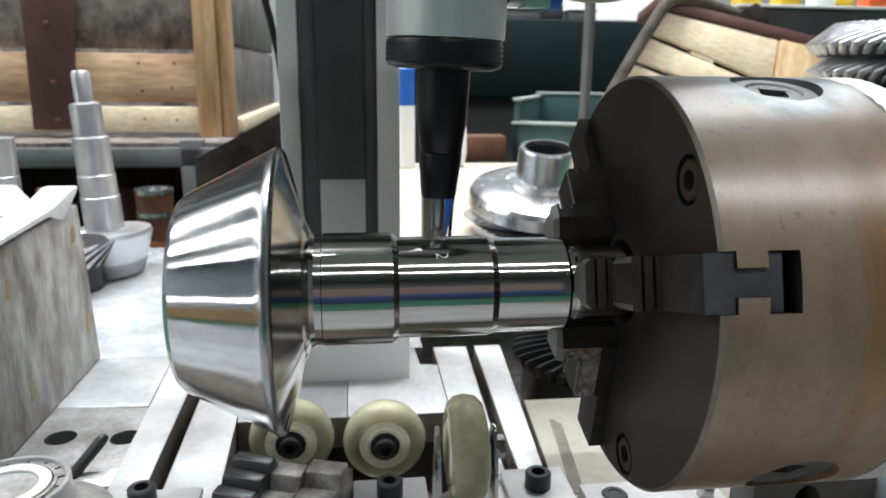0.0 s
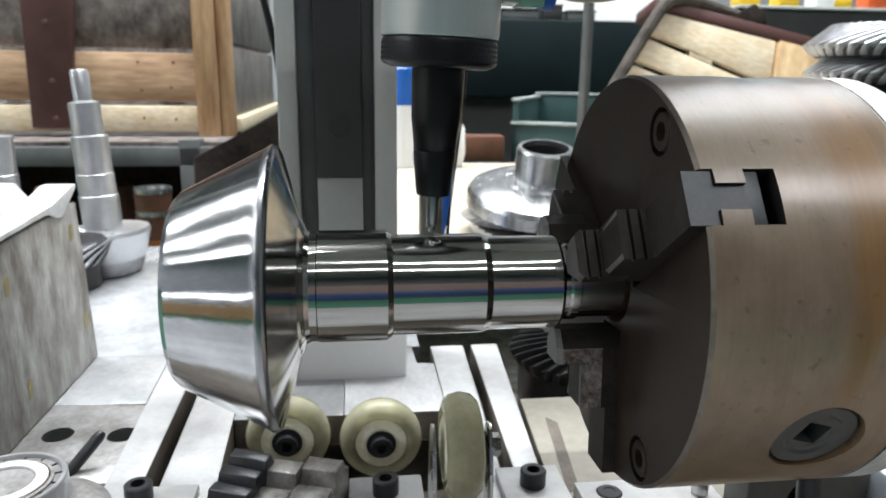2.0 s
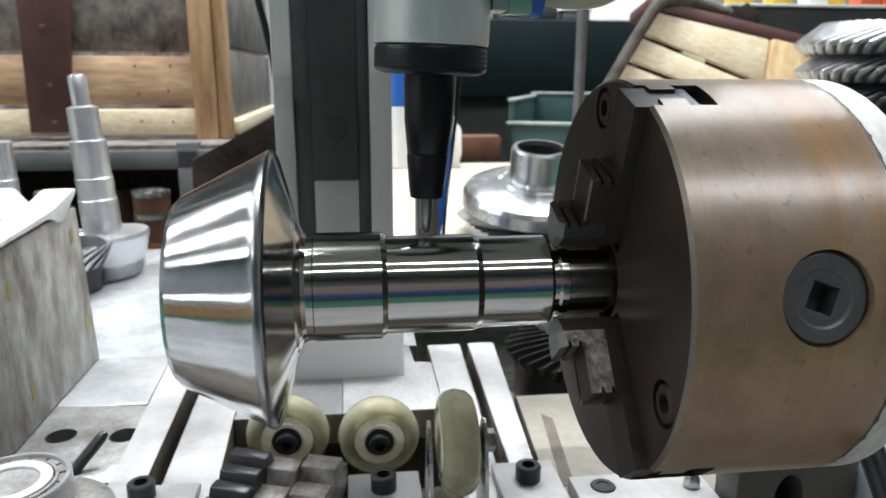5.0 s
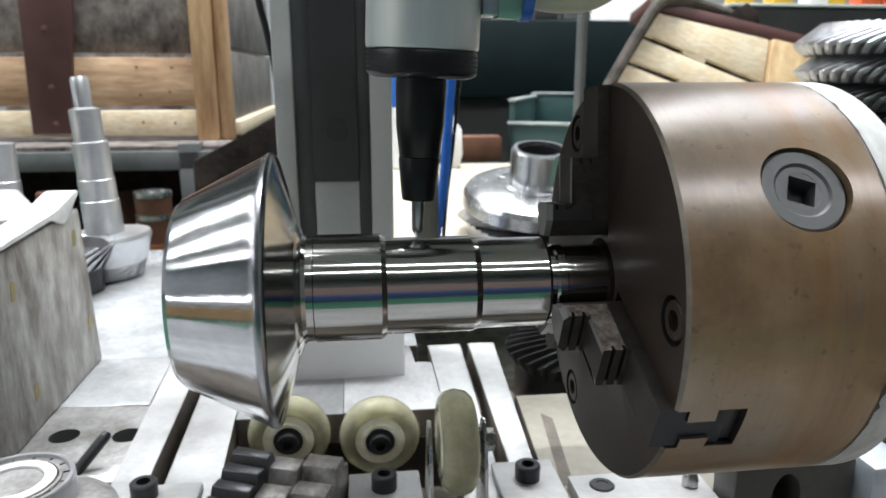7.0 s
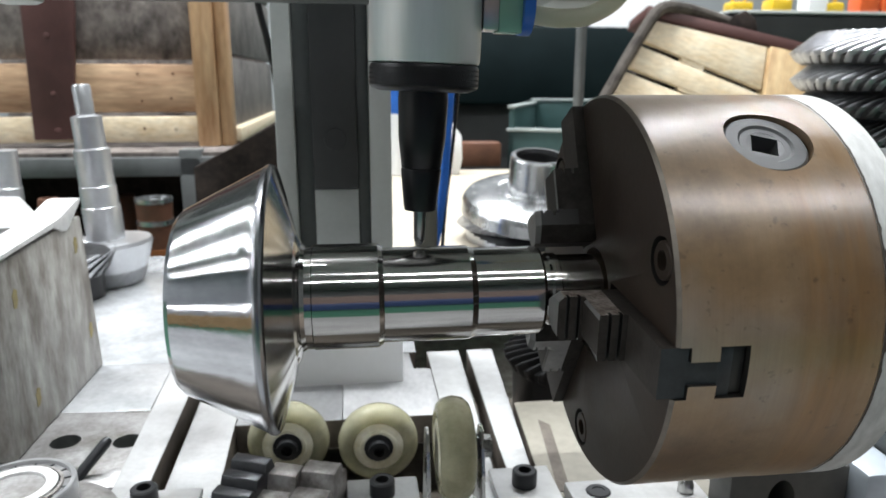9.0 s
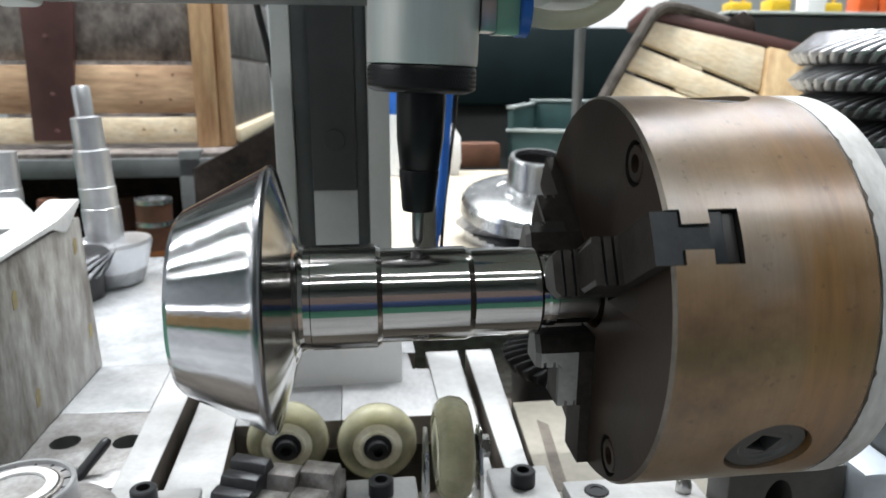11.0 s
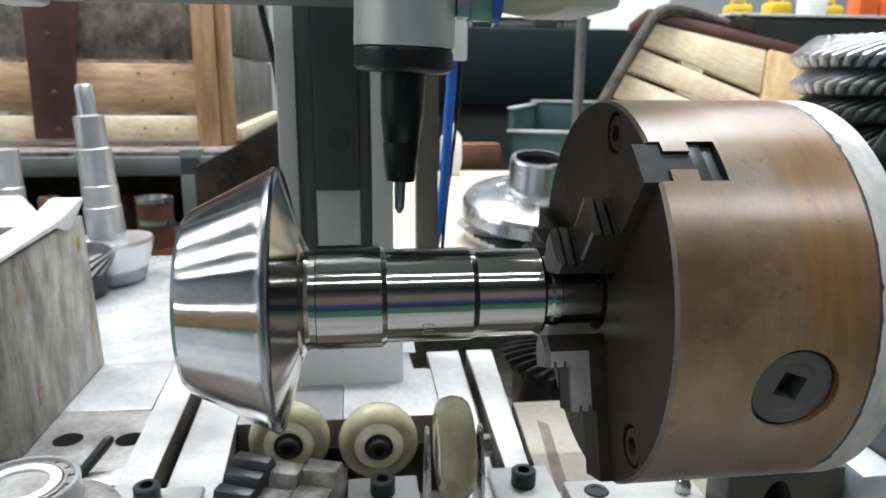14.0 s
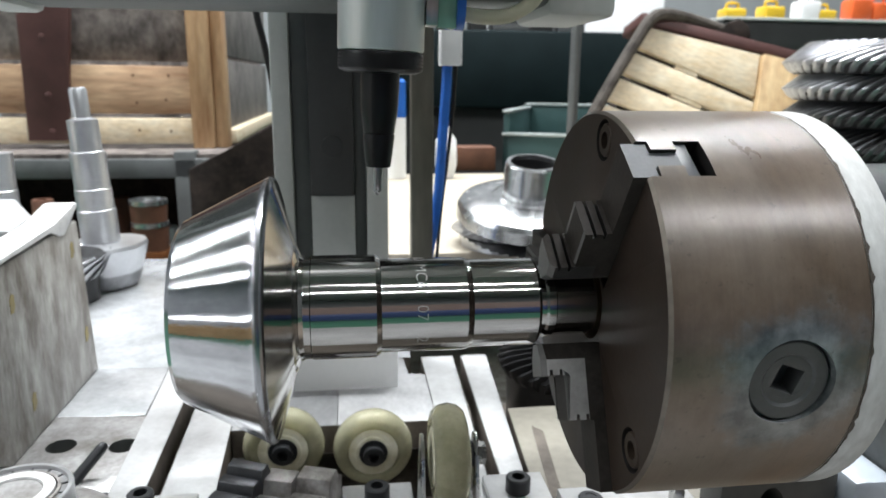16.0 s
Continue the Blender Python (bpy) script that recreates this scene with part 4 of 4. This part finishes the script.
ring_gear = bevel_gear("ring_gear", "bright flanged ring gear with a raised hub", pose(0.137, 0.66, -0.072, 192, 0, 0), 0.080, 0.100, 0.026, 44, M_GEARDARK)
part("flange", lathe([(-0.014, 0.098), (-0.010, 0.108), (0.006, 0.1065), (0.0125, 0.102), (0.0165, 0.094), (0.0215, 0.072), (0.0225, 0.058), (0.0205, 0.055), (0.0205, 0.045)], 96, "z", m=pose(0, 0, 0, 180, 0, 0)), M_RING, ring_gear, "bright turned flange", angle=14)
part("hub", lathe([(0.0195, 0.052), (0.0225, 0.0415), (0.072, 0.0405), (0.075, 0.0385), (0.075, 0.033), (0.0, 0.032)], 64, "z", cap=False, m=pose(0, 0, 0, 180, 0, 0)), M_RING, ring_gear, "bright bored hub", angle=14)
# Dark liner and floor added: the shade inside the bore as colour.
part("bore", lathe([(0.068, 0.0318), (0.055, 0.0316), (0.035, 0.031)], 48, "z", cap=False, m=pose(0, 0, 0, 180, 0, 0)), M_GEARDARK, ring_gear, "bore liner, shade inside put into its dark colour")
part("bore_floor", lathe([(0.034, 0.031), (0.038, 0.031)], 32, "z", m=pose(0, 0, 0, 180, 0, 0)), M_GEARDARK, ring_gear)
bevel_gear("crown_gear", "grey steel crown gear beneath the bright ring gear", pose(0.12, 0.67, -0.105), 0.095, 0.06, 0.02, 36, M_GEAR)
bevel_gear("crown_gear", "black phosphated crown gear on the plate", pose(0.117, 0.386, -0.2), 0.078, 0.048, 0.028, 30, M_GEARDARK, heel=0.012, deep=0.0745)
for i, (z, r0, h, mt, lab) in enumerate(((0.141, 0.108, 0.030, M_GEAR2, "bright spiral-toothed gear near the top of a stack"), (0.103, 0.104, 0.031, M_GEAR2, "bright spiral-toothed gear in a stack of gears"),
                                         (0.066, 0.102, 0.028, M_GEARMID, "dark spiral-toothed gear in a stack"), (0.020, 0.100, 0.036, M_GEARMID, "dark spiral-toothed gear in a stack"),
                                         (-0.040, 0.100, 0.040, M_GEARMID, "dark spiral-toothed gear low in a stack"))):
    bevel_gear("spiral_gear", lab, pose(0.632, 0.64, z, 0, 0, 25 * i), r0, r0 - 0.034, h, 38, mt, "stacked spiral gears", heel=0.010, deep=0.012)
part("spacer", lathe([(-0.125, 0.05), (0.16, 0.05)], 40, "z", m=Matrix.Translation((0.632, 0.64, 0))), M_GEARDARK, thing("gear_arbor", "dark arbor carrying the gear stack", "arbor"))

# ---- crates ----
crate = thing("wooden_crate", "large pine crate with weathered boards and a maroon strap", "crate")
for z0, z1, mt, y in ((0.014, 0.147, M_PINE, 1.79), (-0.07, 0.002, M_PALE, 1.785)):
    part("plank", box((-1.6, y, z0), (-0.572, 1.83, z1), 0.004), mt, crate)
for i in range(4):
    part("board", box((-1.6, 1.825, 0.16 + i * 0.19), (-0.56, 1.845, 0.345 + i * 0.19), 0.004), M_OLD, crate)
part("corner_post", box((-0.571, 1.775, -0.083), (-0.51, 1.84, 0.9), 0.005), M_POSTWOOD, crate)
part("corner_post", box((-0.508, 1.79, -0.083), (-0.475, 1.86, 0.9), 0.005), M_POSTWOOD, crate)
part("strap", prism([(-1.004, 0.9), (-0.868, 0.9), (-0.868, 0.29), (-0.905, -0.06), (-1.011, -0.06), (-1.003, 0.29)], 1.765, 1.782, 0.003, "y"), M_STRAP, crate, "maroon painted steel strap")
for z in (-0.035, 0.065, 0.22):
    part("strap_bolt", lathe([(1.765, 0.009), (1.7635, 0.009), (1.7625, 0.006)], 12, "y", m=Matrix.Translation((-0.945, 0, z))), M_STRAP, crate)
random.seed(6)
for z in (0.05, 0.115, -0.035):
    for x in (-1.35, -0.72, -0.62):
        part("nail_head", lathe([(1.79 if z > 0 else 1.785, 0.004), (1.7835 if z < 0 else 1.788, 0.0035)], 8, "y", m=Matrix.Translation((x + random.uniform(-0.02, 0.02), 0, z + random.uniform(-0.01, 0.01)))), M_RUST, crate)
for i in range(4):
    part("side_board", box((-0.51, 1.85, -0.06 + i * 0.24), (-0.49, 3.0, 0.17 + i * 0.24), 0.004), M_SIDE, crate)
part("pallet_edge", box((-0.50, 1.86, -0.075), (-0.46, 3.0, -0.035), 0.003), M_PALE, crate)
part("crate_back", box((-1.6, 2.95, -0.07), (-0.51, 3.0, 0.9)), M_OLD, crate)
rack = thing("storage_rack", "grey steel rack carrying the crate", "rack")
part("beam", box((-1.6, 1.60, -0.145), (-0.50, 1.66, -0.095), 0.003), M_RACK, rack)
part("beam", box((-1.6, 2.6, -0.145), (-0.50, 2.66, -0.085), 0.003), M_RACK, rack)
for x in (-0.56, -1.5):
    part("upright", box((x - 0.028, 1.60, -1.0), (x + 0.028, 1.655, -0.075), 0.003), M_RACK, rack)
    part("upright", box((x - 0.028, 2.60, -1.0), (x + 0.028, 2.655, -0.075), 0.003), M_RACK, rack)
part("deck", box((-1.6, 1.62, -0.095), (-0.46, 2.98, -0.0835)), M_OLD, rack)
part("back_panel", box((-1.6, 1.88, -1.0), (-0.50, 1.9, -0.10)), M_CLUTTER, rack)
part("shelf", box((-1.6, 1.62, -0.42), (-0.50, 2.65, -0.39)), M_RUST, rack)

random.seed(8)
for k in range(7):
    x = -1.5 + 0.14 * k
    z = -0.39
    tagged(part("scrap_casting", lathe([(z, 0.055), (z + 0.02, 0.06), (z + 0.04, 0.06), (z + 0.045, 0.04), (z + 0.09 + 0.04 * (k % 3), 0.038)], 24, "z", m=Matrix.Translation((x, 1.72 + 0.05 * (k % 2), 0))), M_RUST if k % 3 else M_GEAR), "rusty turned casting on the rack shelf", "casting", "castings on the rack")
stand = thing("low_stand", "low dark red steel stand in front of the rack", "stand")
part("stand_top", box((-1.1, 1.42, -0.365), (-0.57, 1.59, -0.342), 0.003), M_STRAP, stand)
for x in (-1.05, -0.62):
    part("leg", box((x - 0.025, 1.44, -1.0), (x + 0.025, 1.57, -0.365), 0.003), M_STRAP, stand)
for k, (z, h, mt) in enumerate(((-0.342, 0.028, M_ORANGERUST), (-0.313, 0.072, M_RUST), (-0.240, 0.055, M_RUST))):
    ring = thing("bearing_ring", ("orange-rusted steel ring at the foot of a stack", "rust-brown steel ring in a stack", "rust-brown steel ring with a pale rim on top of a stack")[k], "ring", pose(-0.634, 1.5, z), group="stacked steel rings")
    part("ring_body", lathe([(0.0, 0.036), (0.0, 0.043), (h - 0.012, 0.045), (h - 0.012, 0.034)], 40, "z"), mt, ring)
    part("ring_rim", lathe([(h - 0.0118, 0.034), (h - 0.0118, 0.046), (h, 0.046), (h, 0.036), (h - 0.008, 0.034)], 40, "z"), M_RING if k else M_ORANGERUST, ring, "paler machined rim")
for x, r, h in ((-0.775, 0.05, 0.12), (-0.885, 0.045, 0.16), (-1.0, 0.05, 0.10)):
    hub = thing("rusty_hub", "rusty brown cast hub standing on the low stand", "casting", pose(x, 1.5, -0.342), group="castings on the low stand")
    part("flange", lathe([(0.0, r * 0.9), (0.004, r), (0.026, r), (0.030, r * 0.9), (0.030, r * 0.6)], 36, "z"), M_RUST, hub)
    part("boss", lathe([(0.0302, r * 0.62), (h - 0.004, r * 0.56), (h, r * 0.5), (h, r * 0.3), (h - 0.03, r * 0.3)], 36, "z"), M_RUST, hub)
mesh_sheet = tagged(part("dark_net", prism([(-0.52, -1.0), (-0.10, -1.0), (-0.10, 0.06), (-0.29, 0.02), (-0.42, -0.055), (-0.52, -0.105)], 1.45, 1.49, 0.004, "y"), M_CLUTTER), "dark oily netting draped beside the column", "netting")

pallet = thing("tilted_crate", "new pale wood crate leaning with a maroon edge", "crate", pose(0.533, 1.2, 0.238, -16, 11.5, 0))
for i in range(5):
    lo0, lo1, hi0, hi1 = -0.056 - 0.064 * i, -0.104 - 0.064 * i, -0.003 - 0.064 * i, -0.051 - 0.064 * i
    if i == 0:
        hi0 = hi1 = -0.004
    part("slat", prism([(0.36 * lo0, lo0), (0.274, lo1), (0.274, hi1), (0.36 * hi0, hi0)], 0.0, 0.016, 0.004, "y"), M_PALE, pallet)
    x2 = 0.13 + 0.02 * i
    part("filler", prism([(0.075, lo0 - 0.0241), (x2, lo0 - 0.175 * x2 - 0.011), (x2, lo0 - 0.175 * x2), (0.075, lo0 - 0.0131)], 0.003, 0.016, 0, "y"), M_PALE, pallet)
part("end_post", prism([(0.2765, -0.31), (0.385, -0.31), (0.385, -0.004), (0.2765, -0.004)], -0.010, 0.03, 0.004, "y"), M_TAN, pallet)
part("top_edge", box((-0.02, 0.0, 0.0), (0.41, 0.10, 0.026), 0.004), M_STRAP, pallet, "maroon painted edge")
part("back", prism([(-0.08, -0.31), (0.385, -0.31), (0.385, -0.004), (0.03, -0.004)], 0.032, 0.10, 0, "y"), M_CLUTTER, pallet)
part("cover_edge", tube(smooth_path([(0.25, 0.03, 0.035), (0.15, 0.02, 0.042), (0.05, 0.0, 0.035), (0.0, -0.01, 0.012), (-0.035, -0.01, -0.06), (-0.068, -0.01, -0.14), (-0.125, -0.01, -0.29)]), 0.013, 10), M_ROLL, pallet, "grey-brown rolled cover along the edge")
part("lump", prism([(0.15, 0.026), (0.255, 0.026), (0.245, 0.06), (0.215, 0.075), (0.19, 0.045)], 0.01, 0.08, 0.006, "y"), M_CLUTTER, pallet)

# ---- far background ----
cab = thing("green_machine", "dark green painted steel machine cabinet", "machine")
part("cabinet_body", box((-0.05, 2.2, 0.02), (1.4, 2.8, 0.29), 0.01), M_TEAL, cab)
part("cabinet_base", box((-0.0, 2.25, -1.0), (1.3, 2.8, 0.02), 0.01), M_PANEL, cab)
random.seed(14)
for k, (x, w, h) in enumerate(((0.20, 0.09, 0.035), (0.31, 0.06, 0.055), (0.39, 0.13, 0.030), (0.54, 0.07, 0.05), (0.63, 0.10, 0.028))):
    tin = thing("tool_box", "small dark steel tool box on the green machine", "tool box", group="tool boxes on the machine")
    part("box_body", box((x, 2.24, 0.29), (x + w, 2.34, 0.29 + h), 0.004), M_PANEL if k % 2 else M_RACK, tin)
    part("box_lid", box((x - 0.003, 2.237, 0.2905 + h), (x + w + 0.003, 2.343, 0.298 + h), 0.002), M_COLUMN if k % 2 else M_PANEL, tin)
bin_ = thing("teal_bin", "open teal painted steel parts bin", "bin", pose(0.30, 1.6, 0, 0, 0, -24) @ pose(-0.29, -1.6, 0))
for lo, hi in (((0.29, 1.6, -0.16), (0.306, 1.95, 0.03)), ((0.29, 1.6, -0.16), (0.7, 1.616, -0.03)), ((0.29, 1.94, -0.16), (0.7, 1.956, 0.04)), ((0.69, 1.6, -0.16), (0.706, 1.95, 0.03)), ((0.29, 1.6, -0.17), (0.706, 1.956, -0.158))):
    part("panel", box(lo, hi, 0.002), M_TEALBOX, bin_)
for lo, hi in (((0.286, 1.596, 0.03), (0.31, 1.956, 0.038)), ((0.286, 1.592, -0.032), (0.71, 1.62, -0.024)), ((0.29, 1.936, 0.04), (0.71, 1.96, 0.048)), ((0.686, 1.6, 0.03), (0.71, 1.95, 0.038))):
    part("rim", box(lo, hi, 0.002), M_BINRIM, bin_, "pale worn rim")
part("bin_stand", box((0.29, 1.6, -1.0), (0.7, 1.95, -0.171), 0.002), M_RACK, bin_)
pole = tagged(part("grey_pole", lathe([(-1.0, 0.012), (1.2, 0.012)], 20, "z", m=Matrix.Translation((0.40, 1.3, 0))), M_RACK), "slim grey steel pole", "pole")
blk = tagged(part("wood_block", box((0.16, 1.55, -0.125), (0.27, 1.62, -0.06), 0.004), M_RUST), "brown wooden block on a bench", "block")
rail = thing("back_shelf", "dark grey steel shelf with small coloured tools", "shelf", pose(0, 0, 0.024))
part("shelf_rail", box((1.12, 1.98, 0.20), (2.2, 2.03, 0.298), 0.004), M_PANEL, rail)
part("shelf_top", box((1.12, 1.97, 0.298), (2.2, 2.3, 0.308), 0.002), M_COLUMN, rail)
for x in (1.2, 2.1):
    part("upright", box((x - 0.03, 2.05, -1.024), (x + 0.03, 2.11, 0.298), 0.003), M_RACK, rail)
for k, (x, mt, h) in enumerate(((1.14, M_YELLOW, 0.03), (1.28, M_YELLOW, 0.04), (1.41, M_WHITE, 0.06), (1.47, M_YELLOW, 0.032), (1.60, M_ORANGE, 0.07), (1.68, M_ORANGE, 0.06), (1.78, M_YELLOW, 0.05))):
    case = thing("tool_case", "small %s plastic tool case on the shelf" % {"yellow_plastic": "yellow", "orange_plastic": "orange-red", "white_plastic": "white"}[mt.name], "case", pose(0, 0, 0.024), group="tool cases")
    part("shell", box((x, 2.0, 0.308), (x + 0.075, 2.07, 0.308 + h), 0.008), mt, case)
    part("grip", tube(smooth_path([(x + 0.015, 2.035, 0.307 + h), (x + 0.02, 2.035, 0.325 + h), (x + 0.055, 2.035, 0.325 + h), (x + 0.06, 2.035, 0.307 + h)], 5), 0.005, 8), mt, case)
lead = tagged(part("black_lead", tube(smooth_path([(-0.232, 0.5, 0.30), (-0.228, 0.5, 0.20), (-0.219, 0.5, 0.15), (-0.211, 0.5, 0.10), (-0.207, 0.5, 0.0), (-0.207, 0.5, -0.19)]), 0.004, 10), M_BLACK), "black electric lead hanging beside the column", "lead")
can = thing("canister", "white canister with a blue upper half on the bench", "canister")
part("lower_half", lathe([(-0.125, 0.024), (-0.123, 0.026), (0.025, 0.026)], 32, "z", m=Matrix.Translation((-0.012, 1.42, 0))), M_WHITE, can)
part("upper_half", lathe([(0.0252, 0.026), (0.11, 0.026), (0.118, 0.020), (0.118, 0.010)], 32, "z", m=Matrix.Translation((-0.012, 1.42, 0))), M_BLUE, can, "blue upper half")
# White block made up for the bright region above the machines.
tagged(part("bright_blur_block", box((0.45, 2.85, -1.0), (1.3, 3.2, 0.62), 0.01), M_WHITE), "white block added in place of a bright blur of far lights", "cabinet")
tagged(part("white_jug", lathe([(-0.125, 0.02), (-0.09, 0.028), (-0.03, 0.026), (-0.01, 0.012), (0.0, 0.012)], 24, "z", m=Matrix.Translation((0.115, 1.42, 0))), M_WHITE), "small white plastic jug on the bench", "jug")
# ---- behind the camera: unseen, put there for what the steel reflects ----
# Casing and legs made up for the added streak lamp.
streak_casing = thing("cone_streak_light", "low tube light added for the bright streak on the cone", "light", look((-8.6, -4.0, 0.36), (-0.2, 0, 0.0)))
part("casing", box((-1.7, -0.05, 0.012), (1.7, 0.05, 0.06), 0.004), M_WHITE, streak_casing)
for x in (-1.5, 1.5):
    part("leg", box((x - 0.02, -1.3, 0.02), (x + 0.02, -0.05, 0.05)), M_RACK, streak_casing)
cabin = thing("blue_cabinets", "row of blue steel cabinets along the aisle", "cabinet")
part("cabinet_body", box((-3.0, -4.9, -1.0), (5.0, -4.3, 0.12), 0.01), M_CABINET, cabin)
part("plinth", box((-3.0, -4.85, -1.0), (5.0, -4.28, -0.92)), M_PANEL, cabin)
tagged(part("partition", box((-3.2, -5.4, -1.0), (5.2, -5.3, 1.5)), M_WARM), "tan partition wall beyond the blue cabinets", "partition", kind="structure")
boxes = thing("timber_stack", "stack of brown timber on the workshop floor", "timber")
for k in range(3):
    part("beam", box((-5.2, -4.0, -1.0 + 0.24 * k), (-4.9, 0.6, -0.77 + 0.24 * k), 0.01), M_POSTWOOD, boxes)
# Made-up brown reflector for the underside of the chuck.
brown_reflector_pan = tagged(part("brown_reflector_pan", box((0.134, -0.64, -0.36), (1.3, -0.03, -0.33), 0.004), M_PANCOAT), "unseen brown pan, added to tint the chuck's reflections", "pan")
apron = tagged(part("front_tray", box((-1.5, -0.64, -0.36), (0.13, -0.03, -0.33), 0.004), M_SHADEGREY), "pale steel tray along the machine's front", "tray")
legs = thing("tray_stand", "grey welded stand under the steel tray", "stand")
for x in (-1.4, 0.132, 1.2):
    for y in (-0.58, -0.1):
        part("leg", box((x - 0.025, y - 0.025, -1.0), (x + 0.025, y + 0.025, -0.36), 0.003), M_RACK, legs)


# ---- movement ----
def motions():
    # the chuck indexes in steps of nine degrees, then spins freely
    turn = [(0, 16), (0.5, 16), (1.0, 25), (1.5, 34.2), (2.0, 34.4), (2.5, 43.6), (3.0, 43.9), (3.5, 52.8), (4.0, 61.4), (4.2, 61.6), (4.6, 70), (5.1, 70.3),
            (5.5, 79), (5.9, 79.3), (6.3, 88.2), (6.5, 88.6), (7.0, 96.8), (7.5, 97.1), (8.0, 106.4), (8.5, 115.3), (9.0, 115.8), (9.2, 124), (9.6, 124.6), (9.9, 133),
            (10.2, 133.4), (10.5, 142), (10.8, 142.3), (11.1, 150.6), (11.3, 151.3), (11.5, 151.6), (12.0, 160.2), (12.5, 160.8), (13.0, 169.7), (13.5, 170), (14.0, 170.1),
            (14.5, 170.3), (14.6, 176), (14.7, 186), (14.8, 198), (14.9, 207), (15.0, 217.8), (15.1, 227), (15.2, 237), (15.3, 249), (15.4, 261), (15.5, 272),
            (15.6, 285), (15.7, 292), (15.8, 295), (16.0, 295.5)]
    for ob in (chuck, shaft):
        walk(ob, [(t, pose(0, 0, 0, -a)) for t, a in turn])
    # the head steps along the work, then draws back and up
    place = [(0, -0.0900, 0, 0), (0.5, -0.0918, 0, 0), (1.0, -0.0873, 0, 0), (1.5, -0.0900, 0, 0), (2.0, -0.0900, 0, 0), (2.5, -0.0890, 0, 0), (3.0, -0.0925, 0, 0), (3.5, -0.0910, 0, 0),
             (4.0, -0.0885, 0, 0), (4.2, -0.0890, 0, 0), (6.3, -0.0900, 0, 0), (6.5, -0.0933, 0, 0), (7.0, -0.0930, 0, 0), (7.5, -0.0918, 0, 0), (8.0, -0.0887, 0, 0), (8.5, -0.0890, 0, 0), (9.0, -0.0905, 0, 0),
             (9.2, -0.0900, 0, 0), (11.3, -0.0905, 0, 0), (11.5, -0.0918, 0, 0), (12.0, -0.0878, 0, 0), (12.5, -0.0905, 0, 0), (13.0, -0.0930, 0, 0), (13.5, -0.0905, 0, 0), (13.7, -0.0890, 0, 0),
             (13.8, -0.094, 0.012, 0.003), (14.0, -0.0995, 0.036, 0.011), (14.3, -0.098, 0.09, 0.0155), (14.5, -0.0983, 0.1, 0.0165), (15.0, -0.0985, 0.1, 0.0165), (15.5, -0.0985, 0.1, 0.0165), (16.0, -0.1062, 0.1, 0.0165)]
    walk(head, [(t, pose(x - 0.0035, y, z, 0, 2, 0)) for t, x, y, z in place])


motions()
